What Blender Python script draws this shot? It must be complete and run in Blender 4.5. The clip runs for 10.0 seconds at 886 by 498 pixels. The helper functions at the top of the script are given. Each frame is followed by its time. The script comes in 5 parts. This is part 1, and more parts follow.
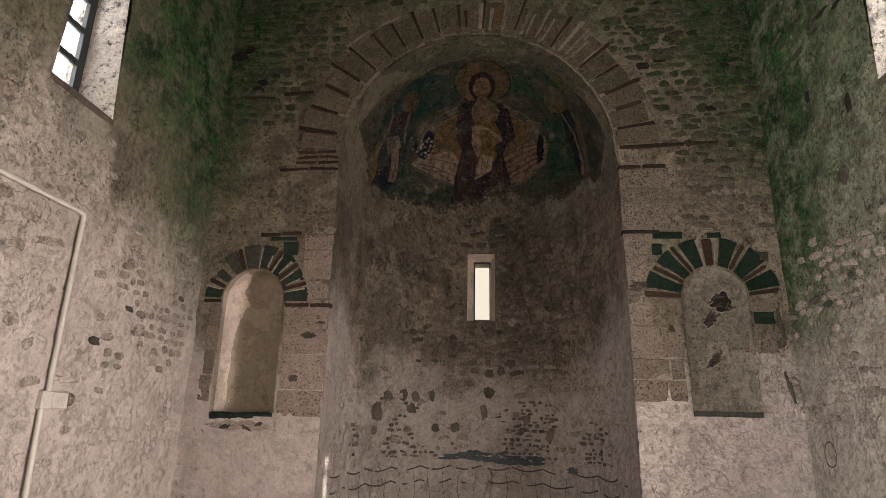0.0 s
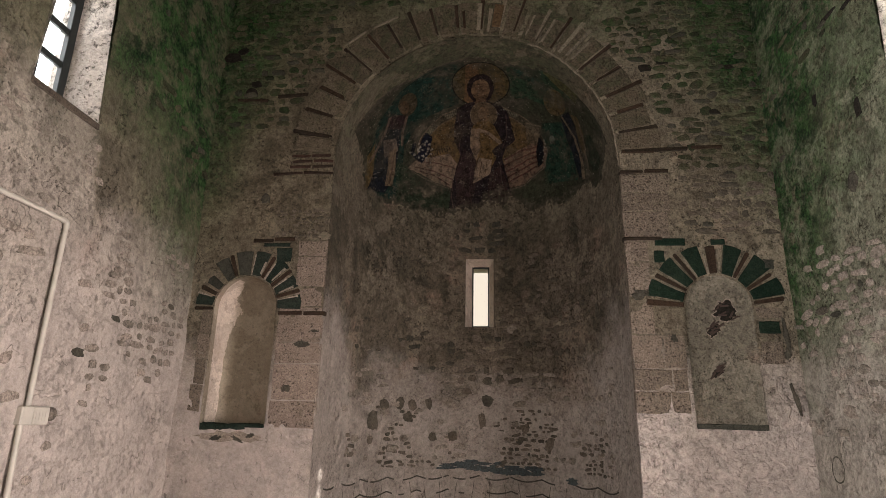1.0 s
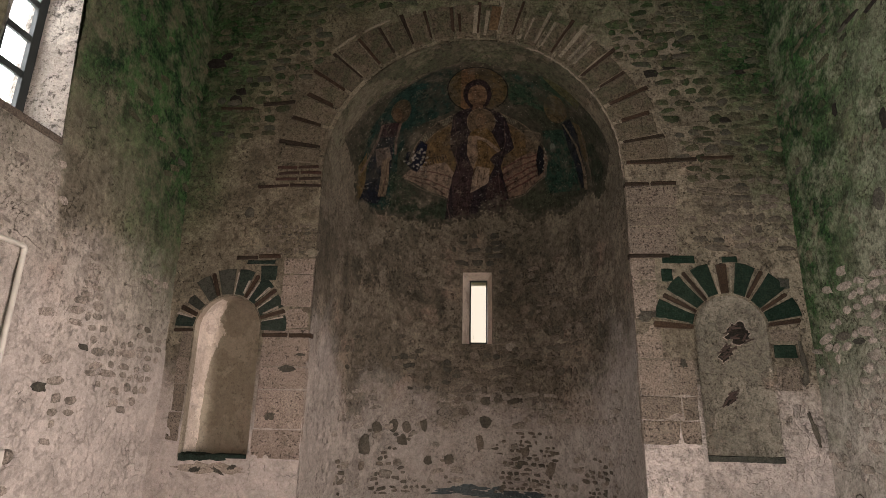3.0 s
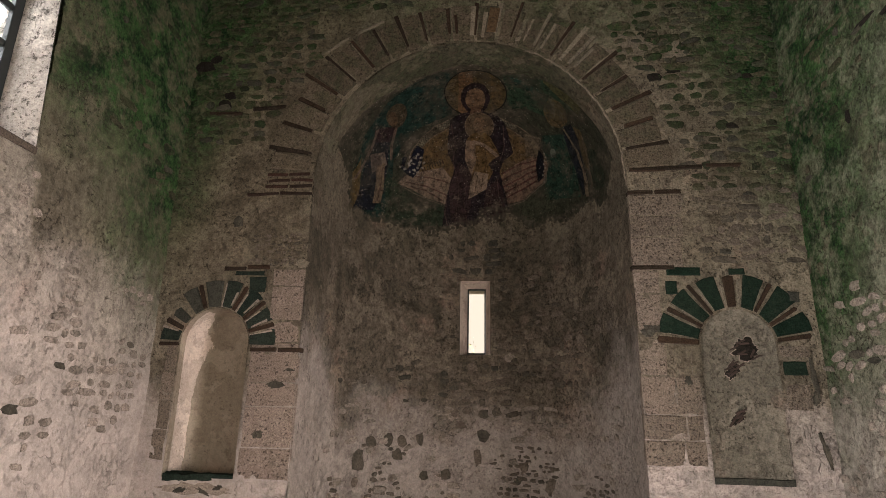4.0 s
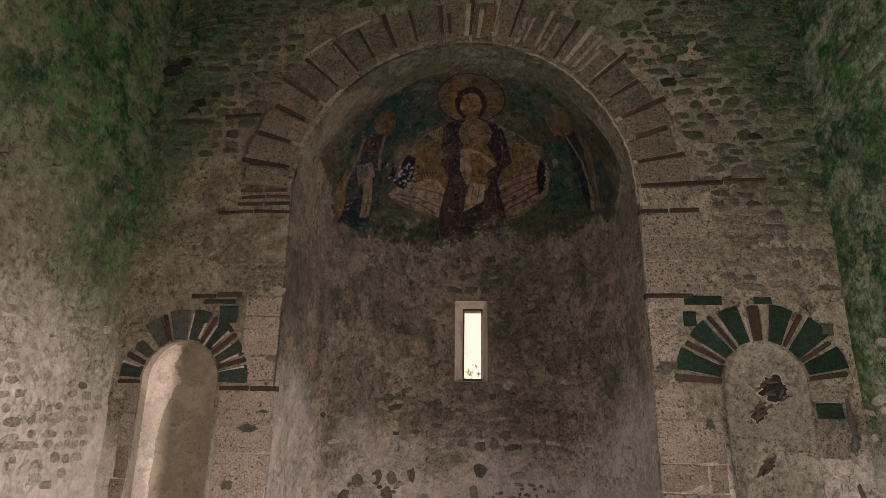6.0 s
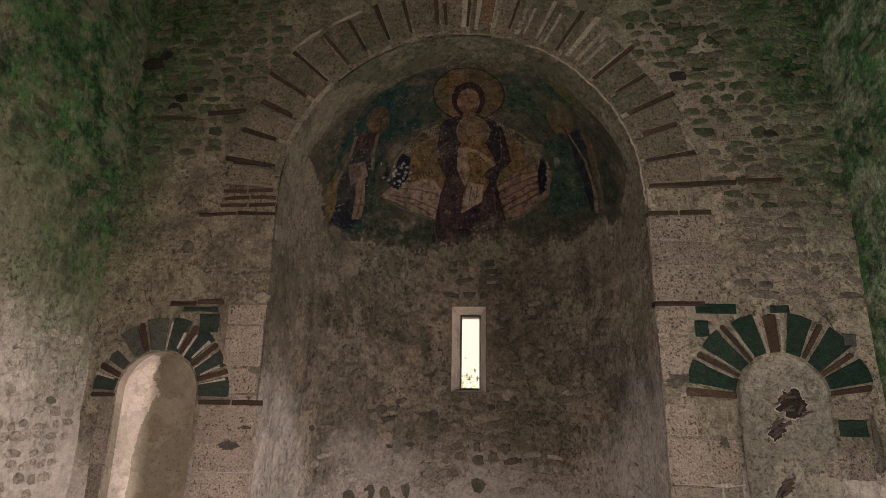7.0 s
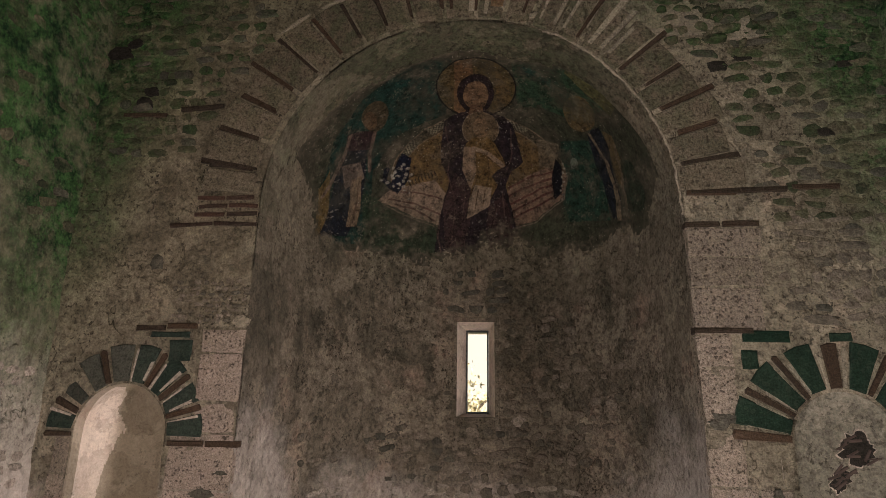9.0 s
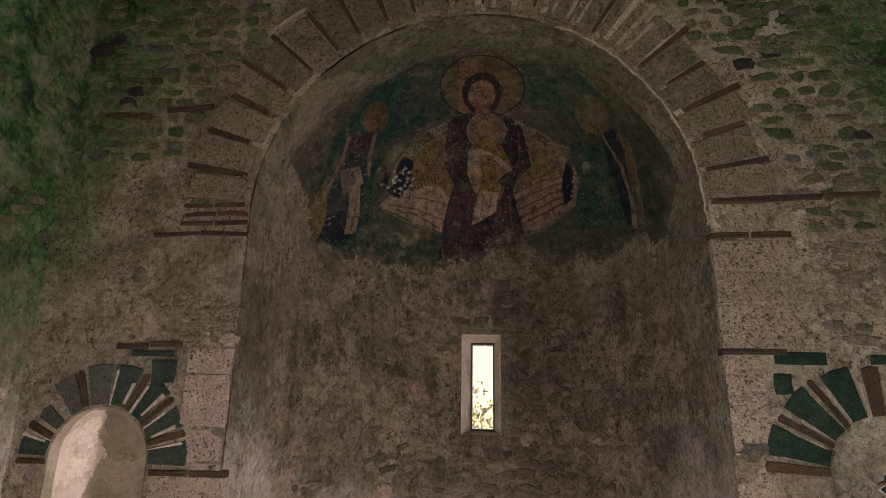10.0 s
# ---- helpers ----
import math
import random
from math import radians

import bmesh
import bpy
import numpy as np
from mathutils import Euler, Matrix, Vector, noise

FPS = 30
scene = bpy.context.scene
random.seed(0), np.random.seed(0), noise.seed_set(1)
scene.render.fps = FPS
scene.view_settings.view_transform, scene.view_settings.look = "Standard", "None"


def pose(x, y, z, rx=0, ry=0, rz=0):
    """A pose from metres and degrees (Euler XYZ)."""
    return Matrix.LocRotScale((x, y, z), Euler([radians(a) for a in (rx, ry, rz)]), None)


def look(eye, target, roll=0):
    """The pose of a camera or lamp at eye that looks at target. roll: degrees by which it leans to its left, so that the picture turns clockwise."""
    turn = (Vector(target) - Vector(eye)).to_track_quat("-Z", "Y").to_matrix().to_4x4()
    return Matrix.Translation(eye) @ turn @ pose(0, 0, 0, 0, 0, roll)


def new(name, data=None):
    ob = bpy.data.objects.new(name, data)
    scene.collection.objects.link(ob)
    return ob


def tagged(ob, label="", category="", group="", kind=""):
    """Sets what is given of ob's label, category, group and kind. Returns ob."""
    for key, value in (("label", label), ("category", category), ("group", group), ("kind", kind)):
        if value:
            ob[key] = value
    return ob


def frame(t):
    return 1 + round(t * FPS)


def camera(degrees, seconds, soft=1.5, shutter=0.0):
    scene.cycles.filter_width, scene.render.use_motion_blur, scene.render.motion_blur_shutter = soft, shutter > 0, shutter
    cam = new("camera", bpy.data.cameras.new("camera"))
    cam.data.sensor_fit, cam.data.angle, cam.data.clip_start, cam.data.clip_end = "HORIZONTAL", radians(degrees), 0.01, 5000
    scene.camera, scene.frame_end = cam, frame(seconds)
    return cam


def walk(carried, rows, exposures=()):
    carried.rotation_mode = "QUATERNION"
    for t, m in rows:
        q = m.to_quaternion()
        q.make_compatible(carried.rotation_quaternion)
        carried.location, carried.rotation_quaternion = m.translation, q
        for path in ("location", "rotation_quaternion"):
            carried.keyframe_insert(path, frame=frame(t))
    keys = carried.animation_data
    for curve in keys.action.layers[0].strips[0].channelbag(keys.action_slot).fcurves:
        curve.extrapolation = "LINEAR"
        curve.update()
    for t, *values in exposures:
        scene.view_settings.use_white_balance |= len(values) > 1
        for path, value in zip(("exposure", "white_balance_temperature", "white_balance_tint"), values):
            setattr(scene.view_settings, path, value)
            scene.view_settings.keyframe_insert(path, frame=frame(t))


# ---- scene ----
cam = camera(75.0, 10.0, soft=0.72)
PATH = [
    (0, (0.181, -6.136, 1.617), (0.022, -4.221, 2.17), 1.1),
    (0.5, (0.182, -6.071, 1.669), (0.026, -4.156, 2.221), 1.1),
    (1, (0.209, -6.004, 1.733), (0.048, -4.089, 2.285), 1.2),
    (1.5, (0.218, -5.938, 1.797), (0.057, -4.022, 2.349), 1.2),
    (2, (0.238, -5.852, 1.878), (0.074, -3.936, 2.43), 1.2),
    (2.5, (0.235, -5.78, 1.946), (0.073, -3.864, 2.497), 1.1),
    (4, (0.302, -5.513, 2.188), (0.13, -3.597, 2.736), 1.2),
    (4.5, (0.301, -5.409, 2.29), (0.132, -3.493, 2.837), 1.2),
    (5, (0.297, -5.293, 2.404), (0.132, -3.375, 2.946), 1.1),
    (5.5, (0.297, -5.159, 2.512), (0.134, -3.239, 3.05), 1.0),
    (7, (0.314, -4.711, 2.714), (0.153, -2.792, 3.254), 1.0),
    (7.5, (0.316, -4.562, 2.776), (0.153, -2.643, 3.313), 1.0),
    (8, (0.294, -4.418, 2.852), (0.13, -2.498, 3.388), 1.0),
    (8.5, (0.26, -4.279, 2.945), (0.096, -2.358, 3.475), 1.0),
    (9, (0.228, -4.142, 3.037), (0.064, -2.219, 3.561), 1.0),
    (9.5, (0.202, -3.989, 3.108), (0.034, -2.068, 3.637), 1.0),
    (10, (0.178, -3.853, 3.205), (0.009, -1.93, 3.729), 1.1),
]
walk(cam, [(t, look(eye, target, roll)) for t, eye, target, roll in PATH], [(0, 1.24), (4.5, 1.40), (10, 1.60)])


# ---- world and light ----
world = bpy.data.worlds.new("sky")
world.use_nodes = True
scene.world = world
wt = world.node_tree
sky = wt.nodes.new("ShaderNodeTexSky")
sky.sky_type, sky.sun_disc, sky.sun_elevation, sky.sun_rotation = "NISHITA", False, radians(39), radians(117)
sky.dust_density, sky.ozone_density = 2.0, 0.8
wt.links.new(sky.outputs[0], wt.nodes["Background"].inputs[0])
wt.nodes["Background"].inputs[1].default_value = 0.15


def lamp(name, kind, m, energy, colour, size=None, angle=None):
    data = bpy.data.lights.new(name, kind)
    data.energy, data.color = energy, colour
    if size:
        data.shape, data.size, data.size_y = "RECTANGLE", size[0], size[1]
    if angle is not None:
        data.angle = radians(angle)
    ob = new(name, data)
    ob.matrix_world = m
    return ob


# sun from the south, high; the nave gets its bounce, the sky's light through its openings, and three added fills
lamp("sun", "SUN", look((10, -5, 9), (0, 0, 0)), 5.0, (1.0, 0.94, 0.86), angle=0.5)
lamp("door_daylight", "AREA", look((3.75, -3.1, 1.2), (0, -3.1, 1.2)), 270, (1.0, 0.88, 0.825), (1.3, 2.3))
lamp("north_window_daylight", "AREA", look((-3.60, -2.245, 4.97), (0, -2.245, 4.97)), 12, (1.0, 0.97, 0.95), (0.74, 1.8))
lamp("south_window_daylight", "AREA", look((3.79, -2.24, 5.13), (0, -2.24, 5.13)), 2.5, (1.0, 0.97, 0.94), (0.74, 1.8))
# added fill from behind the camera, brightens the lower walls and apse
lamp("west_door_daylight", "AREA", look((0.9, -9.95, 1.35), (0.9, 0, 1.35)), 80, (1.0, 0.925, 0.855), (1.7, 2.5))
# added high fill, out of view, for the apse's south side and upper walls
lamp("nave_window_daylight", "AREA", look((-3.60, -5.2, 5.0), (0, -5.2, 5.0)), 160, (1.0, 0.965, 0.92), (0.74, 1.8))
# added low fill from the unseen north side, lights the south wall
lamp("north_door_daylight", "AREA", look((-3.56, -6.5, 1.2), (0, -6.5, 1.2)), 335, (1.0, 0.955, 0.915), (1.3, 2.3))


# ---- materials ----
class Nodes:
    """Short hand for a material's node tree."""

    def __init__(self, name):
        self.mat = bpy.data.materials.new(name)
        self.mat.use_nodes = True
        self.nt = self.mat.node_tree
        self.bsdf = self.nt.nodes["Principled BSDF"]
        self.pos = self.nt.nodes.new("ShaderNodeNewGeometry").outputs["Position"]

    def put(self, socket, value):
        if isinstance(value, bpy.types.NodeSocket):
            self.nt.links.new(value, socket)
        else:
            socket.default_value = value

    def node(self, kind, **inputs):
        n = self.nt.nodes.new(kind)
        for key, value in inputs.items():
            self.put(n.inputs[key.replace("_", " ")], value)
        return n

    def scaled(self, x, y, z):
        n = self.nt.nodes.new("ShaderNodeMapping")
        self.put(n.inputs["Vector"], self.pos)
        n.inputs["Scale"].default_value = (x, y, z)
        return n.outputs[0]

    def noise(self, scale, detail=5.0, rough=0.6, vector=None, distortion=0.0):
        n = self.node("ShaderNodeTexNoise", Scale=scale, Detail=detail, Roughness=rough, Distortion=distortion)
        self.put(n.inputs["Vector"], vector or self.pos)
        return n.outputs["Fac"]

    def ramp(self, fac, a, b):
        n = self.nt.nodes.new("ShaderNodeMapRange")
        n.interpolation_type = "SMOOTHSTEP"
        self.put(n.inputs["Value"], fac)
        self.put(n.inputs["From Min"], a)
        self.put(n.inputs["From Max"], b)
        return n.outputs["Result"]

    def math(self, op, a, b=0.0):
        n = self.nt.nodes.new("ShaderNodeMath")
        n.operation = op
        self.put(n.inputs[0], a)
        self.put(n.inputs[1], b)
        return n.outputs[0]

    def mix(self, fac, a, b, blend="MIX"):
        n = self.nt.nodes.new("ShaderNodeMix")
        n.data_type, n.blend_type = "RGBA", blend
        self.put(n.inputs[0], fac)
        self.put(n.inputs[6], a if isinstance(a, bpy.types.NodeSocket) else (*a, 1))
        self.put(n.inputs[7], b if isinstance(b, bpy.types.NodeSocket) else (*b, 1))
        return n.outputs[2]

    def axis(self, i):
        n = self.nt.nodes.new("ShaderNodeSeparateXYZ")
        self.put(n.inputs[0], self.pos)
        return n.outputs[i]

    def random(self):
        return self.nt.nodes.new("ShaderNodeObjectInfo").outputs["Random"]

    def bump(self, height, distance, strength=1.0, normal=None):
        n = self.node("ShaderNodeBump", Height=height, Distance=distance, Strength=strength)
        if normal:
            self.put(n.inputs["Normal"], normal)
        return n.outputs[0]

    def done(self, colour, rough=0.9, normal=None, metal=0.0, spec=0.1):
        self.put(self.bsdf.inputs["Base Color"], colour if isinstance(colour, bpy.types.NodeSocket) else (*colour, 1))
        self.put(self.bsdf.inputs["Roughness"], rough)
        self.put(self.bsdf.inputs["Metallic"], metal)
        self.put(self.bsdf.inputs["Specular IOR Level"], spec)
        if normal:
            self.put(self.bsdf.inputs["Normal"], normal)
        return self.mat


def plaster(name, pale, dull, moss_low, moss_high, moss_most, pits=0.5, stony=0.6, corner=None, rugged=1.0, old=None, cracks=0.8, low=None):
    """Old lime plaster: blotches, soot, streaks, cracks, pits, and algae above a height."""
    n = Nodes(name)
    big, mid, fine = n.noise(0.7, 4), n.noise(3.2, 6, 0.65), n.noise(28, 5, 0.7)
    streak = n.noise(1.0, 3, 0.5, n.scaled(5, 5, 0.6))
    col = n.mix(n.ramp(n.math("ADD", n.math("MULTIPLY", big, 0.6), n.math("MULTIPLY", mid, 0.55)), 0.36, 0.80), dull, pale)
    col = n.mix(n.math("MULTIPLY", n.ramp(streak, 0.52, 0.75), 0.38), col, tuple(c * 0.5 for c in dull))
    col = n.mix(n.math("MULTIPLY", n.ramp(n.noise(1.6, 5, 0.6), 0.56, 0.7), 0.45), col, (0.30, 0.19, 0.15))
    flake = n.ramp(n.noise(1.7, 9, 0.68), 0.505, 0.535)
    col = n.mix(n.math("MULTIPLY", flake, 0.5), col, tuple(min(0.8, c * 1.22) for c in pale))
    if old:
        edge = n.math("ADD", n.axis(2), n.math("MULTIPLY", n.math("SUBTRACT", n.noise(1.1, 6, 0.7), 0.5), 1.8))
        edge = n.math("ADD", edge, n.math("MULTIPLY", n.ramp(n.axis(old[5]), old[0], old[1]), old[2]))
        col = n.mix(n.math("MULTIPLY", n.ramp(edge, old[3], old[4]), 0.85), col, n.mix(n.ramp(mid, 0.4, 0.6), (0.10, 0.084, 0.060), (0.18, 0.15, 0.108)))
    level = n.axis(2)
    if corner:
        level = n.math("ADD", level, n.math("MULTIPLY", n.ramp(n.math("ABSOLUTE", n.math("SUBTRACT", n.axis(corner[0]), corner[1])), corner[2], corner[3]), corner[4]))
    high = n.ramp(n.math("ADD", level, n.math("MULTIPLY", n.math("SUBTRACT", n.noise(0.9, 5, 0.65), 0.5), 4.2)), moss_low, moss_high)
    col = n.mix(n.math("MULTIPLY", n.ramp(level, moss_low - 0.6, moss_high), 0.38 * min(1.0, moss_most)), col, n.mix(mid, (0.058, 0.086, 0.034), (0.125, 0.158, 0.066)))
    moss = n.math("MULTIPLY", high, n.ramp(n.math("ADD", n.math("MULTIPLY", mid, 0.7), n.math("MULTIPLY", n.noise(11, 5, 0.75), 0.4)), 0.42, 0.60))
    moss = n.math("MULTIPLY", moss, moss_most)
    col = n.mix(moss, col, n.mix(n.ramp(n.math("ADD", n.math("MULTIPLY", fine, 0.5), n.math("MULTIPLY", n.noise(4.5, 5, 0.7), 0.5)), 0.40, 0.60), (0.006, 0.020, 0.008), (0.047, 0.106, 0.034)))
    warp = n.node("ShaderNodeVectorMath")
    n.nt.links.new(n.pos, warp.inputs[0])
    wob = n.nt.nodes.new("ShaderNodeTexNoise")
    wob.inputs["Scale"].default_value = 5.0
    n.nt.links.new(n.pos, wob.inputs["Vector"])
    soft = n.node("ShaderNodeVectorMath")
    soft.operation = "SCALE"
    n.nt.links.new(wob.outputs["Color"], soft.inputs[0])
    soft.inputs["Scale"].default_value = 0.35
    n.nt.links.new(soft.outputs[0], warp.inputs[1])
    cells = n.node("ShaderNodeTexVoronoi", Scale=1.5)
    cells.feature = "DISTANCE_TO_EDGE"
    n.nt.links.new(warp.outputs[0], cells.inputs["Vector"])
    lumps = n.node("ShaderNodeTexVoronoi", Scale=9.0)
    n.nt.links.new(warp.outputs[0], lumps.inputs["Vector"])
    bare = n.math("MULTIPLY", n.ramp(n.noise(2.1, 5, 0.7), 0.47, 0.60), stony)
    lump = n.math("MULTIPLY", n.math("SUBTRACT", 1.0, n.ramp(lumps.outputs["Distance"], 0.30, 0.52)), bare)
    shade = n.nt.nodes.new("ShaderNodeSeparateColor")
    n.nt.links.new(lumps.outputs["Color"], shade.inputs[0])
    col = n.mix(n.math("MULTIPLY", lump, 0.85), col, n.mix(shade.outputs[0], n.mix(shade.outputs[1], (0.045, 0.045, 0.036), (0.075, 0.062, 0.048)), (0.20, 0.16, 0.12)))
    crack = n.math("MULTIPLY", n.math("SUBTRACT", 1.0, n.ramp(cells.outputs["Distance"], 0.0, 0.006)), n.ramp(n.noise(1.3, 3), 0.5, 0.6))
    foot = None
    pit = n.math("MULTIPLY", n.ramp(n.noise(14, 8, 0.8), 0.55, 0.60), pits)
    col = n.mix(n.math("MULTIPLY", crack, 0.5 * cracks), col, (0.03, 0.025, 0.02))
    col = n.mix(pit, col, (0.05, 0.042, 0.034))
    # pale plaster patches low down, their tone also raised for the brighter light there
    if low:
        foot = n.math("ADD", n.axis(2), n.math("MULTIPLY", n.math("SUBTRACT", n.noise(1.4, 8, 0.65), 0.5), 2.0))
        if len(low) > 3:
            # apse jambs paled higher up: the door's light put into the colour
            foot = n.math("SUBTRACT", foot, n.math("MULTIPLY", n.ramp(n.math("ABSOLUTE", n.math("SUBTRACT", n.axis(0), 0.035)), 1.42, 1.60), low[3]))
        foot = n.math("MULTIPLY", n.math("SUBTRACT", 1.0, n.ramp(foot, low[0], low[1])), low[2])
        col = n.mix(foot, col, n.mix(n.ramp(n.noise(5, 6, 0.7), 0.4, 0.65), (0.525, 0.455, 0.42), (0.415, 0.36, 0.33)))
    height = n.math("SUBTRACT", n.math("ADD", n.math("ADD", n.math("MULTIPLY", mid, 1.3), n.math("MULTIPLY", lump, 0.5)), n.math("MULTIPLY", fine, 0.55)), n.math("ADD", crack, n.math("MULTIPLY", pit, 0.7)))
    grit = n.noise(70, 6, 0.8)
    speck = n.nt.nodes.new("ShaderNodeMapRange")
    n.nt.links.new(n.math("ADD", n.math("MULTIPLY", grit, 0.55), n.math("MULTIPLY", n.noise(21, 6, 0.75), 0.45)), speck.inputs["Value"])
    for key, value in (("From Min", 0.40), ("From Max", 0.60), ("To Min", 0.56), ("To Max", 1.4)):
        speck.inputs[key].default_value = value
    grey = n.nt.nodes.new("ShaderNodeCombineColor")
    for i in range(3):
        n.nt.links.new(speck.outputs[0], grey.inputs[i])
    grainy = rugged if not foot else n.math("MULTIPLY", n.math("SUBTRACT", 1.0, n.math("MULTIPLY", foot, 0.6)), rugged)
    col = n.mix(grainy, col, n.mix(1.0, col, grey.outputs[0], "MULTIPLY"))
    # thin broken edges where one coat of plaster has come off another
    coat = n.noise(2.6, 3.5, 0.55, distortion=0.4)
    lip = n.math("SUBTRACT", 1.0, n.ramp(n.math("ABSOLUTE", n.math("SUBTRACT", coat, 0.54)), 0.0, 0.006))
    lip = n.math("MULTIPLY", lip, n.math("MULTIPLY", n.ramp(n.noise(3.7, 4, 0.6), 0.47, 0.60), 0.75 * min(1.0, cracks + 0.2)))
    if foot:
        lip = n.math("MULTIPLY", lip, n.math("SUBTRACT", 1.0, n.math("MULTIPLY", foot, 0.5)))
    col = n.mix(lip, col, (0.022, 0.019, 0.014))
    dab = n.math("MULTIPLY", n.ramp(n.noise(1.0, 4, 0.6, n.scaled(17, 17, 11)), 0.60, 0.66), n.ramp(n.noise(1.9, 3), 0.42, 0.6))
    col = n.mix(n.math("MULTIPLY", dab, 0.5 * rugged), col, tuple(0.45 * c for c in dull))
    chips = n.math("MULTIPLY", n.ramp(n.noise(34, 3, 0.65), 0.585, 0.615), n.ramp(n.noise(2.3, 4, 0.6), 0.40, 0.60))
    chips = n.math("MULTIPLY", chips, 0.85 * rugged)
    if foot:
        chips = n.math("MULTIPLY", chips, n.math("SUBTRACT", 1.0, n.math("MULTIPLY", foot, 0.85)))
    col = n.mix(chips, col, (0.03, 0.026, 0.02))
    scuff = n.math("MULTIPLY", n.ramp(n.noise(1.0, 5, 0.7, n.scaled(30, 30, 9)), 0.60, 0.63), n.math("MULTIPLY", n.math("SUBTRACT", 1.0, moss), 0.08 * rugged))
    col = n.mix(scuff, col, tuple(min(0.8, c * 1.35) for c in pale))
    height = n.math("SUBTRACT", n.math("SUBTRACT", height, chips), n.math("ADD", n.math("MULTIPLY", lip, 0.8), n.math("MULTIPLY", dab, 0.4)))
    height = n.math("ADD", n.math("ADD", height, n.math("MULTIPLY", grit, 0.35)), n.math("MULTIPLY", flake, 0.4))
    return n.done(col, 0.92, n.bump(height, 0.036, 0.5 + 0.45 * rugged))


def masonry(name, a, b, pit=0.6, scale=34, depth=0.012, green=0.0, smeared=None):
    """Cut or split stone: each piece of its own shade, with grain and pits."""
    n = Nodes(name)
    grain, mid = n.noise(scale, 6, 0.75), n.noise(6, 5, 0.6)
    col = n.mix(n.random(), a, b)
    col = n.mix(n.math("MULTIPLY", n.ramp(mid, 0.4, 0.7), 0.5), col, tuple(c * 0.55 for c in a))
    if smeared:
        col = n.mix(n.math("MULTIPLY", n.ramp(n.noise(5.5, 6, 0.7), 0.48, 0.62), 0.6), col, smeared)
    if green:
        moss = n.math("MULTIPLY", n.ramp(n.math("ADD", n.axis(2), n.math("MULTIPLY", n.noise(1.2, 5), 3.0)), 5.4, 7.6), n.ramp(n.noise(8, 5), 0.4, 0.6))
        col = n.mix(n.math("MULTIPLY", moss, green), col, n.mix(mid, (0.018, 0.040, 0.016), (0.055, 0.090, 0.032)))
    worn = n.noise(scale * 0.55, 6, 0.8)
    dark = n.nt.nodes.new("ShaderNodeMapRange")
    n.nt.links.new(n.math("ADD", n.math("MULTIPLY", worn, 0.5), n.math("MULTIPLY", n.noise(scale * 2.2, 4, 0.7), 0.5)), dark.inputs["Value"])
    for key, value in (("From Min", 0.40), ("From Max", 0.60), ("To Min", 0.5), ("To Max", 1.4)):
        dark.inputs[key].default_value = value
    grey = n.nt.nodes.new("ShaderNodeCombineColor")
    for i in range(3):
        n.nt.links.new(dark.outputs[0], grey.inputs[i])
    col = n.mix(1.0, col, grey.outputs[0], "MULTIPLY")
    hole = n.math("MULTIPLY", n.ramp(n.math("ADD", n.math("MULTIPLY", worn, 0.5), n.math("MULTIPLY", n.noise(scale * 1.1, 3, 0.6), 0.5)), 0.53, 0.62), pit)
    col = n.mix(hole, col, (0.035, 0.028, 0.022))
    return n.done(col, 0.9, n.bump(n.math("SUBTRACT", grain, hole), depth, 0.9))


M_EAST = plaster("plaster_east", (0.255, 0.216, 0.165), (0.107, 0.091, 0.066), 5.9, 7.9, 1.0, corner=(0, 0.1, 2.0, 3.15, 2.6), old=(-0.9, -1.9, 3.6, 6.6, 7.6, 0), low=(1.8, 2.6, 0.95))
M_NORTH = plaster("plaster_north", (0.395, 0.342, 0.298), (0.255, 0.22, 0.187), 3.7, 5.9, 1.0, 0.4, 0.35, (1, -3.4, 1.6, 3.2, 1.5), 0.75, (-1.95, -1.7, 0.7, 3.7, 4.3, 1), low=(2.0, 3.5, 0.8))
M_SOUTH = plaster("plaster_south", (0.25, 0.246, 0.188), (0.135, 0.133, 0.096), 3.2, 6.0, 1.0, 0.5, 0.6, (1, -3.4, 2.0, 3.2, 2.4), low=(1.7, 2.9, 0.6))
# darker base tones than the east wall's plaster
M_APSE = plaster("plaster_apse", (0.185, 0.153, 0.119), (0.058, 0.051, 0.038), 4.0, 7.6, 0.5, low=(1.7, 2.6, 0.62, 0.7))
M_NICHE = plaster("plaster_niche", (0.37, 0.31, 0.245), (0.235, 0.197, 0.148), 9.0, 12.0, 0.2, 0.1, 0.0, None, 0.4, None, 0.1)
M_WHITE = plaster("limewash_reveal", (0.64, 0.585, 0.535), (0.44, 0.39, 0.345), 9.0, 12.0, 0.1, 0.8, 0.0, None, 0.7, None, 0.0)
# pale tone for the slit's reveal and the niche's lit side
M_REVEAL = plaster("pale_reveal", (0.66, 0.56, 0.49), (0.46, 0.375, 0.315), 9.0, 12.0, 0.1, 0.15, 0.0, None, 0.4, None, 0.0)
M_TUFF = masonry("tuff_block", (0.30, 0.242, 0.20), (0.205, 0.167, 0.133), 0.9, 48, 0.03, 0.3, (0.25, 0.203, 0.164))
# pinker copy of M_TUFF, also paled for the light on the north pier
M_PINK_LIT = masonry("pink_lit_tuff", (0.40, 0.318, 0.27), (0.30, 0.238, 0.198), 0.9, 48, 0.03, 0.3, (0.36, 0.288, 0.242))
M_VOUSSOIR = masonry("tuff_voussoir", (0.17, 0.137, 0.102), (0.11, 0.091, 0.067), 0.85, 34, 0.024, 0.35, (0.165, 0.135, 0.10))
M_BRICK = masonry("old_brick", (0.054, 0.033, 0.022), (0.028, 0.021, 0.016), 0.4, 50, 0.008)
